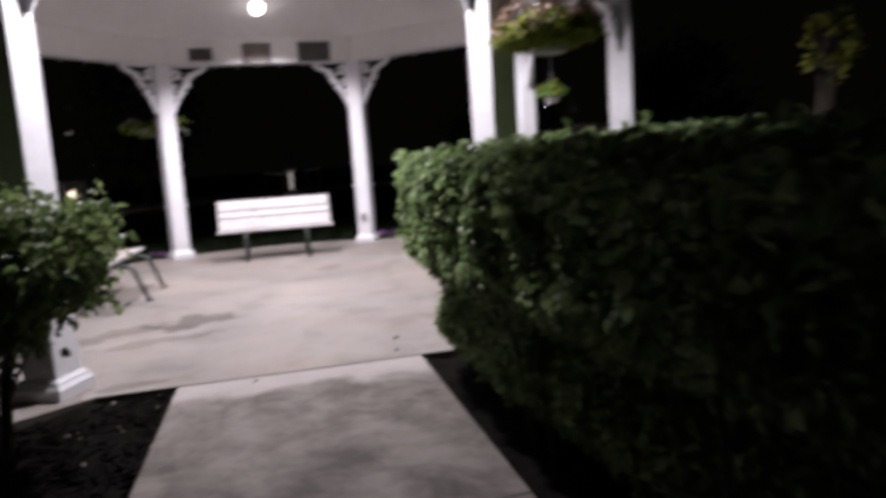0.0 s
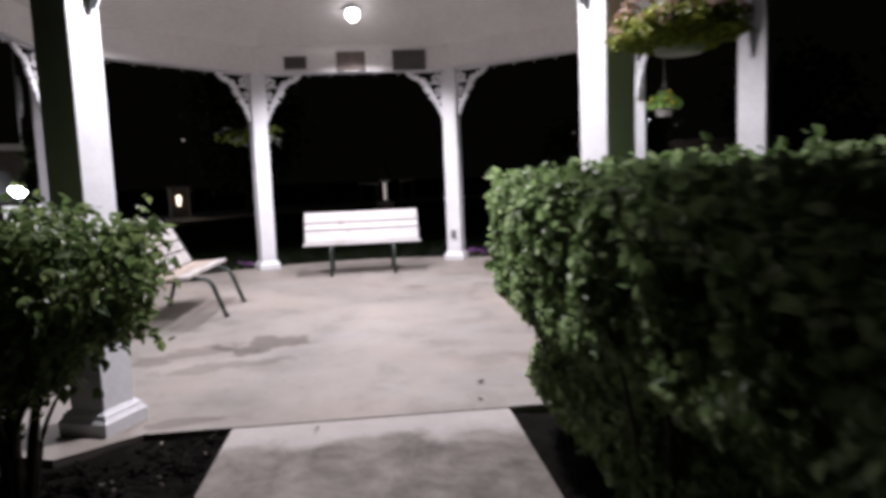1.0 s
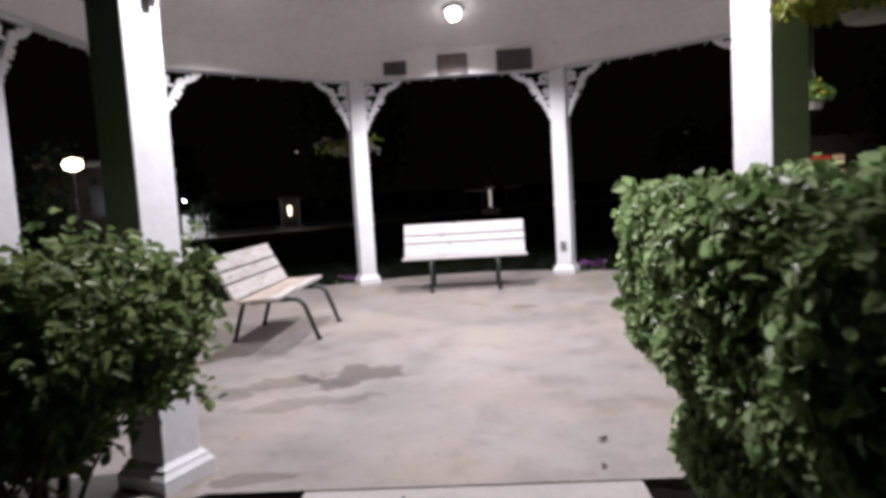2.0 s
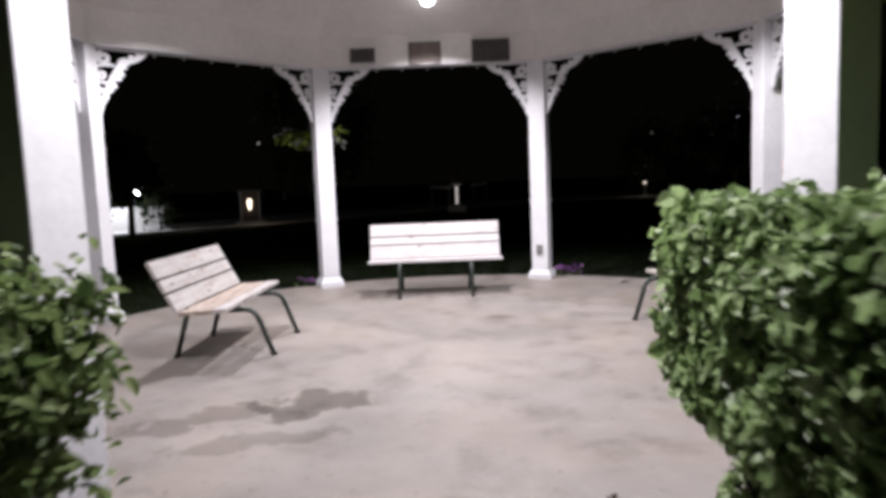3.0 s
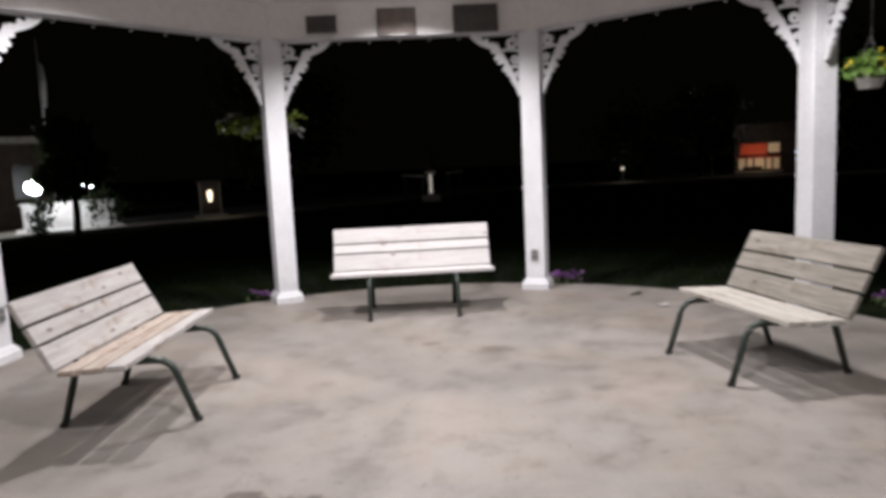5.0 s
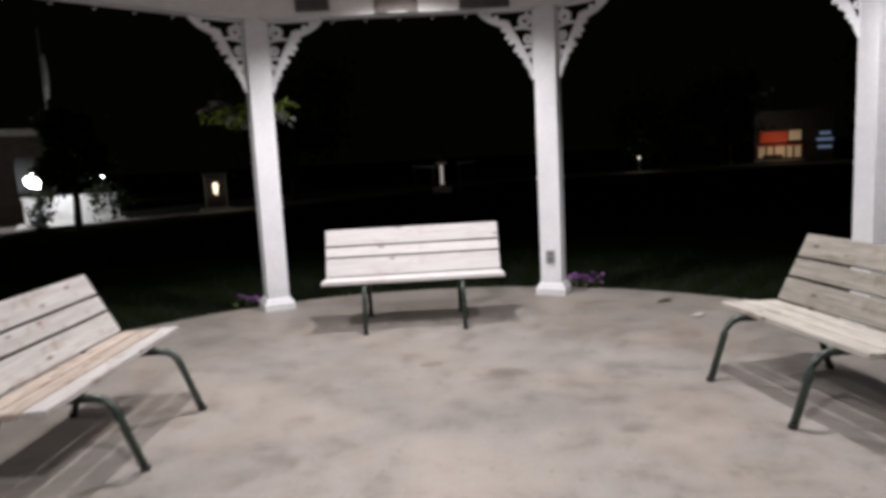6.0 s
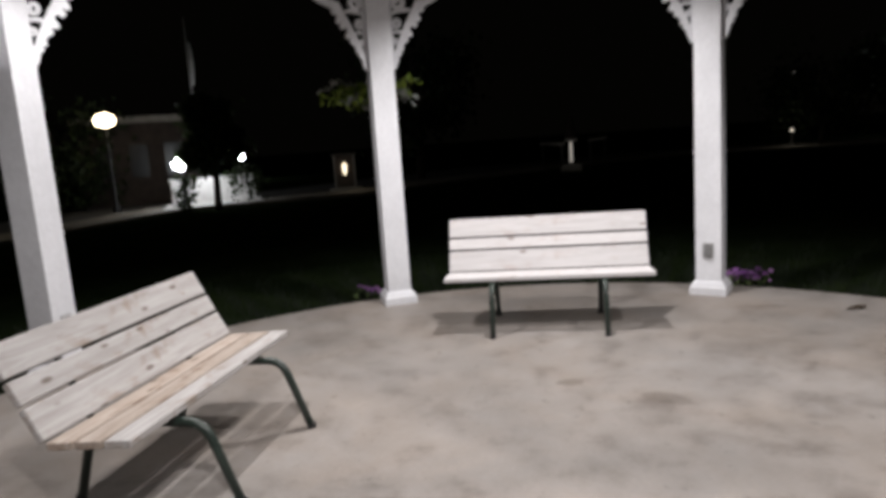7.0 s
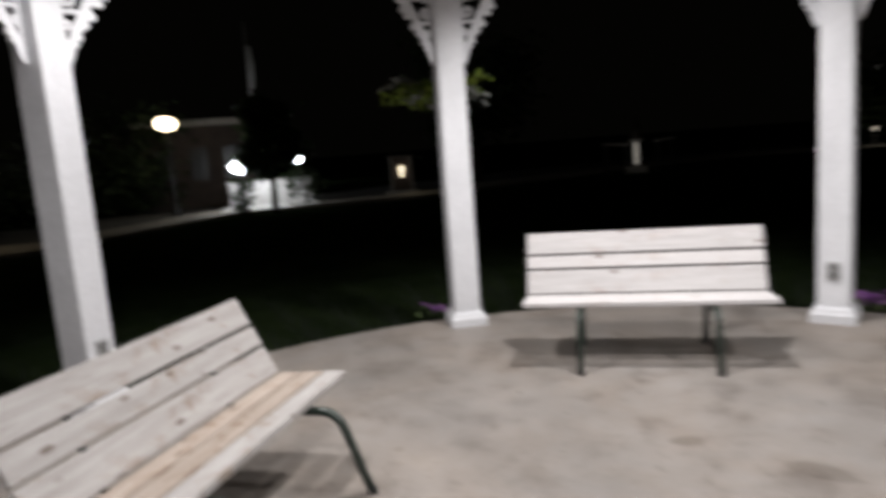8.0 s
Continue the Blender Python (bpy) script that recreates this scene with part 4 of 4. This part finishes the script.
bulb(x, y, 3.6, 12, (1.0, 0.80, 0.50))


def facing(az, d):
    x, y = polar(az, d)
    return pose(x, y, GROUND, 0, 0, -az)


# long low building with a pale cornice
h1 = thing("building", facing(-33.2, 31), "dim single-storey brick building with a pale cornice", "building")
part("wall", box((-2.6, 0, 0), (2.2, 4, 3.5)), BRICK, h1)
part("cornice", box((-2.8, -0.25, 3.5), (2.35, 4.2, 3.78), 0.03), STONE, h1, "pale stone cornice")
for x in (-1.7, -0.3, 1.1):
    w = part("window", box((x - 0.45, -0.05, 1.1), (x + 0.45, -0.004, 2.7), 0.01), BRICK, h1)
    part("pane", box((x - 0.36, -0.07, 1.2), (x + 0.36, -0.052, 2.6)), DARK_GLASS, w)
# white-lit garden wall and its paved apron
wall = thing("garden_wall", facing(-28.2, 27.2), "low white rendered wall lit by a lamp", "wall")
part("wall_panel", box((-1.7, 0, 0), (1.45, 0.25, 1.0), 0.02), RENDER_WHITE, wall)
part("coping", box((-1.76, -0.05, 1.002), (1.5, 0.30, 1.08), 0.015), RENDER_WHITE, wall)
apron = part("apron", box((-1.9, -2.6, 0.0), (1.6, -0.01, 0.13), 0.01), RENDER_WHITE)
apron.matrix_world = facing(-28.2, 27.2)
tagged(apron, "pale paved apron in front of the white wall", "paving", kind="structure")

# porch with a lit doorway
p1 = thing("porch", facing(-17.55, 28.5), "small dark porch with a lit doorway", "porch")
part("wall", box((-0.46, 1.2, 0), (0.46, 1.4, 1.515)), BRICK, p1)
part("roof", box((-0.55, 0.0, 1.52), (0.55, 1.19, 1.62), 0.02), SHINGLE, p1)
for x in (-0.42, 0.42):
    part("porch_post", box((x - 0.04, 0.05, 0), (x + 0.04, 0.13, 1.515), 0.01), STONE, p1)
part("lantern", lathe([(0.02, 0.66), (0.06, 0.70), (0.10, 0.95), (0.11, 1.10), (0.02, 1.20)], 12, (0, 0.95, 0)), PORCH_GLOW, p1, "glowing porch lantern")
part("step", box((-0.7, -0.3, 0), (0.7, 0.0, 0.16), 0.02), STONE, p1)
# added light without a fixture, set forward of the porch for the sidewalk
x, y = polar(-17.0, 26.7)
bulb(x, y, 0.9, 4.0, (1.0, 0.85, 0.6), 0.15)

# small monument between two low roofs; its column glows in place of being lit
mo = thing("monument", facing(2.0, 32), "small dark shelter with a glowing column between low roofs", "shelter")
part("column", box((-0.075, 0, 0.42), (0.075, 0.15, 1.40), 0.02), DIM_GLOW, mo, "pale column with its own glow")
part("plinth", box((-0.5, -0.1, 0), (0.5, 0.6, 0.30), 0.03), STONE, mo)
for x0, x1, z, lean in ((-1.45, -0.30, 1.36, 4.0), (0.80, 1.70, 1.46, -5.0)):
    mid = (x0 + x1) / 2
    part("low_roof", box((x0 - mid, 0.0, -0.06), (x1 - mid, 1.2, 0.05), 0.02, pose(mid, 0, z, 0, lean, 0)), STONE, mo)
    for px in (x0 + 0.12, x1 - 0.12):
        part("roof_post", box((px - 0.05, 0.1, 0), (px + 0.05, 0.2, z - 0.09), 0.01), BLACK_STEEL, mo)
part("spire", lathe([(0.26, 1.55), (0.22, 1.9), (0.12, 2.3), (0.03, 2.7)], 10, (0, 0.5, 0)), BRICK, mo)
part("spire_base", box((-0.3, 0.25, 1.43), (0.3, 0.8, 1.55), 0.02), STONE, mo)
# added light without a fixture, in front of the low roofs
x, y = polar(2.0, 31.2)
bulb(x, y, 1.0, 1.7, (1.0, 0.93, 0.84), 0.15)

# lit shop with a red awning, and a blue sign
sh = thing("shop", facing(28.8, 62), "lit shop front with a red awning", "shop")
part("wall", box((-1.9, 0.5, 0), (4.0, 6, 4.2)), BRICK, sh)
part("shop_window", box((-1.55, 0.40, 0.3), (1.65, 0.49, 1.25), 0.02), SHOP_GLOW, sh, "warm lit shop window")
part("lit_sign", box((0.75, 0.35, 1.7), (1.65, 0.48, 2.5), 0.02), SHOP_GLOW, sh, "small warm lit sign")
part("red_sign", box((-1.45, 0.38, 1.55), (0.65, 0.48, 2.5), 0.02), RED_GLOW, sh, "glowing red sign panel")
for mx in (-0.95, -0.35, 0.55, 1.1):
    part("mullion", box((mx - 0.07, 0.36, 0.3), (mx + 0.07, 0.398, 1.25), 0.01), BRICK, sh)
part("sill_planter", box((-1.2, 0.2, 0.15), (0.3, 0.395, 0.55), 0.03), BRICK, sh)
part("awning", box((-1.7, -0.5, 1.27), (1.8, 0.49, 1.40), 0.02), RED_PAINT, sh)
part("doorstep", box((-1.8, -1.2, 0.0), (1.9, 0.30, 0.14), 0.02), KERB, sh)
x, y = polar(28.8, 60.5)
bulb(x, y, 1.2, 30, (1.0, 0.72, 0.45))
sg = thing("signboard", facing(31.9, 62), "small glowing blue sign on a post", "sign")
part("sign_post", box((-0.06, 0, 0), (0.06, 0.12, 2.3), 0.01), BLACK_STEEL, sg)
for z, w in ((1.05, 0.5), (1.65, 0.6), (2.15, 0.4)):
    part("sign_bar", box((-w, -0.06, z - 0.12), (w, -0.01, z + 0.12), 0.01), BLUE_GLOW, sg)

# flag on a pole
fp = thing("flagpole", facing(-29.2, 33), "pale flag hanging limp on a tall pole", "flagpole")
part("pole", tube([(0, 0, 0), (0, 0, 4), (0, 0, 8.2)], 0.05, 10, 0.6), WIRE, fp)
bm = bmesh.new()
rows = []
for i in range(9):
    z = 7.1 - i * 0.24
    w = 0.07 + 0.11 * math.sin(math.pi * (i + 1) / 10)
    rows.append([bm.verts.new((0.05 + w * j / 6, 0.06 * math.sin(j * 1.7 + i * 0.6), z)) for j in range(7)])
for a, b in zip(rows, rows[1:]):
    for j in range(6):
        bm.faces.new((a[j], a[j + 1], b[j + 1], b[j]))
bmesh.ops.solidify(bm, geom=bm.faces[:], thickness=0.01)
part("flag", bm, FLAG_WHITE, fp, "limp pale flag")
# added light without a fixture, to brighten the flag
x, y = polar(-29.2, 32)
bulb(x, y, 5.0, 24, (0.95, 0.97, 1.0), 0.1)


def tree(az, d, h, crown_r, seed, label, low=0.35, n=2600, leaf=None):
    r = np.random.default_rng(seed)
    x, y = polar(az, d)
    t = thing("tree", Matrix.Translation((x, y, GROUND)), label, "tree")
    part("trunk", tube([(0, 0, -0.05), (0.05, 0, h * 0.25), (-0.04, 0.05, h * 0.55), (0, 0, h * 0.85)], 0.035 * h, 9, 0.3), BARK, t)
    cl = []
    for i in range(16):
        a, z = r.uniform(0, math.tau), r.uniform(low, 0.95) * h
        k = crown_r * (1 - 0.5 * abs(z / h - 0.6)) * r.uniform(0.55, 1)
        tip = Vector((k * math.cos(a), k * math.sin(a), z))
        part("limb", tube([(0, 0, z * 0.7), tip * 0.6 + Vector((0, 0, z * 0.36)), tip], 0.012 * h, 6, 0.3), BARK, t)
        cl.append(tip)
    idx = r.integers(0, len(cl), n)
    P = np.array([tuple(cl[i]) for i in idx]) + r.normal(0, crown_r * 0.24, (n, 3))
    P[:, 2] = np.maximum(P[:, 2], h * low * 0.6)
    part("crown", leaves("crown", P, r.normal(0, 1, (n, 3)), 0.035 * h + 0.08 if leaf is None else 0.07, r), leaf or DARK_LEAF, t)


tree(-28.3, 24.0, 4.0, 0.9, 3, "dark tree standing before the white wall", 0.42)
tree(-25.7, 25.6, 1.5, 0.6, 4, "dark leafy young tree by the white wall", 0.2, 320)
tree(-30.6, 24.4, 1.3, 0.45, 5, "small dark bushy tree by the lamp", 0.15, 240)
tree(-39.5, 31.5, 3.9, 2.2, 6, "broad dark tree near the warm street lamp", 0.15)
tree(-11.0, 34.0, 7.0, 2.6, 7, "dark leafy street tree beside the road", 0.3)
tree(20.5, 50.0, 5.0, 3.0, 8, "dark tree on the far side of the lawn", 0.25)
tree(24.6, 56.0, 6.5, 2.6, 9, "dark tree by a distant street lamp", 0.35)
tree(40.0, 30.0, 6.0, 2.6, 10, "dark tree beyond the pavilion", 0.3)
tree(-48.5, 24.0, 2.6, 1.3, 16, "low dark leafy tree by the street", 0.12, 900)
tree(-60.0, 32.0, 7.0, 3.0, 12, "dark tree at the edge of the lawn", 0.3)
tree(93.2, 5.81, 2.9, 0.24, 14, "young tree with yellow-green leaves beside the pavilion", 0.72, 200, BASKET_LEAF)
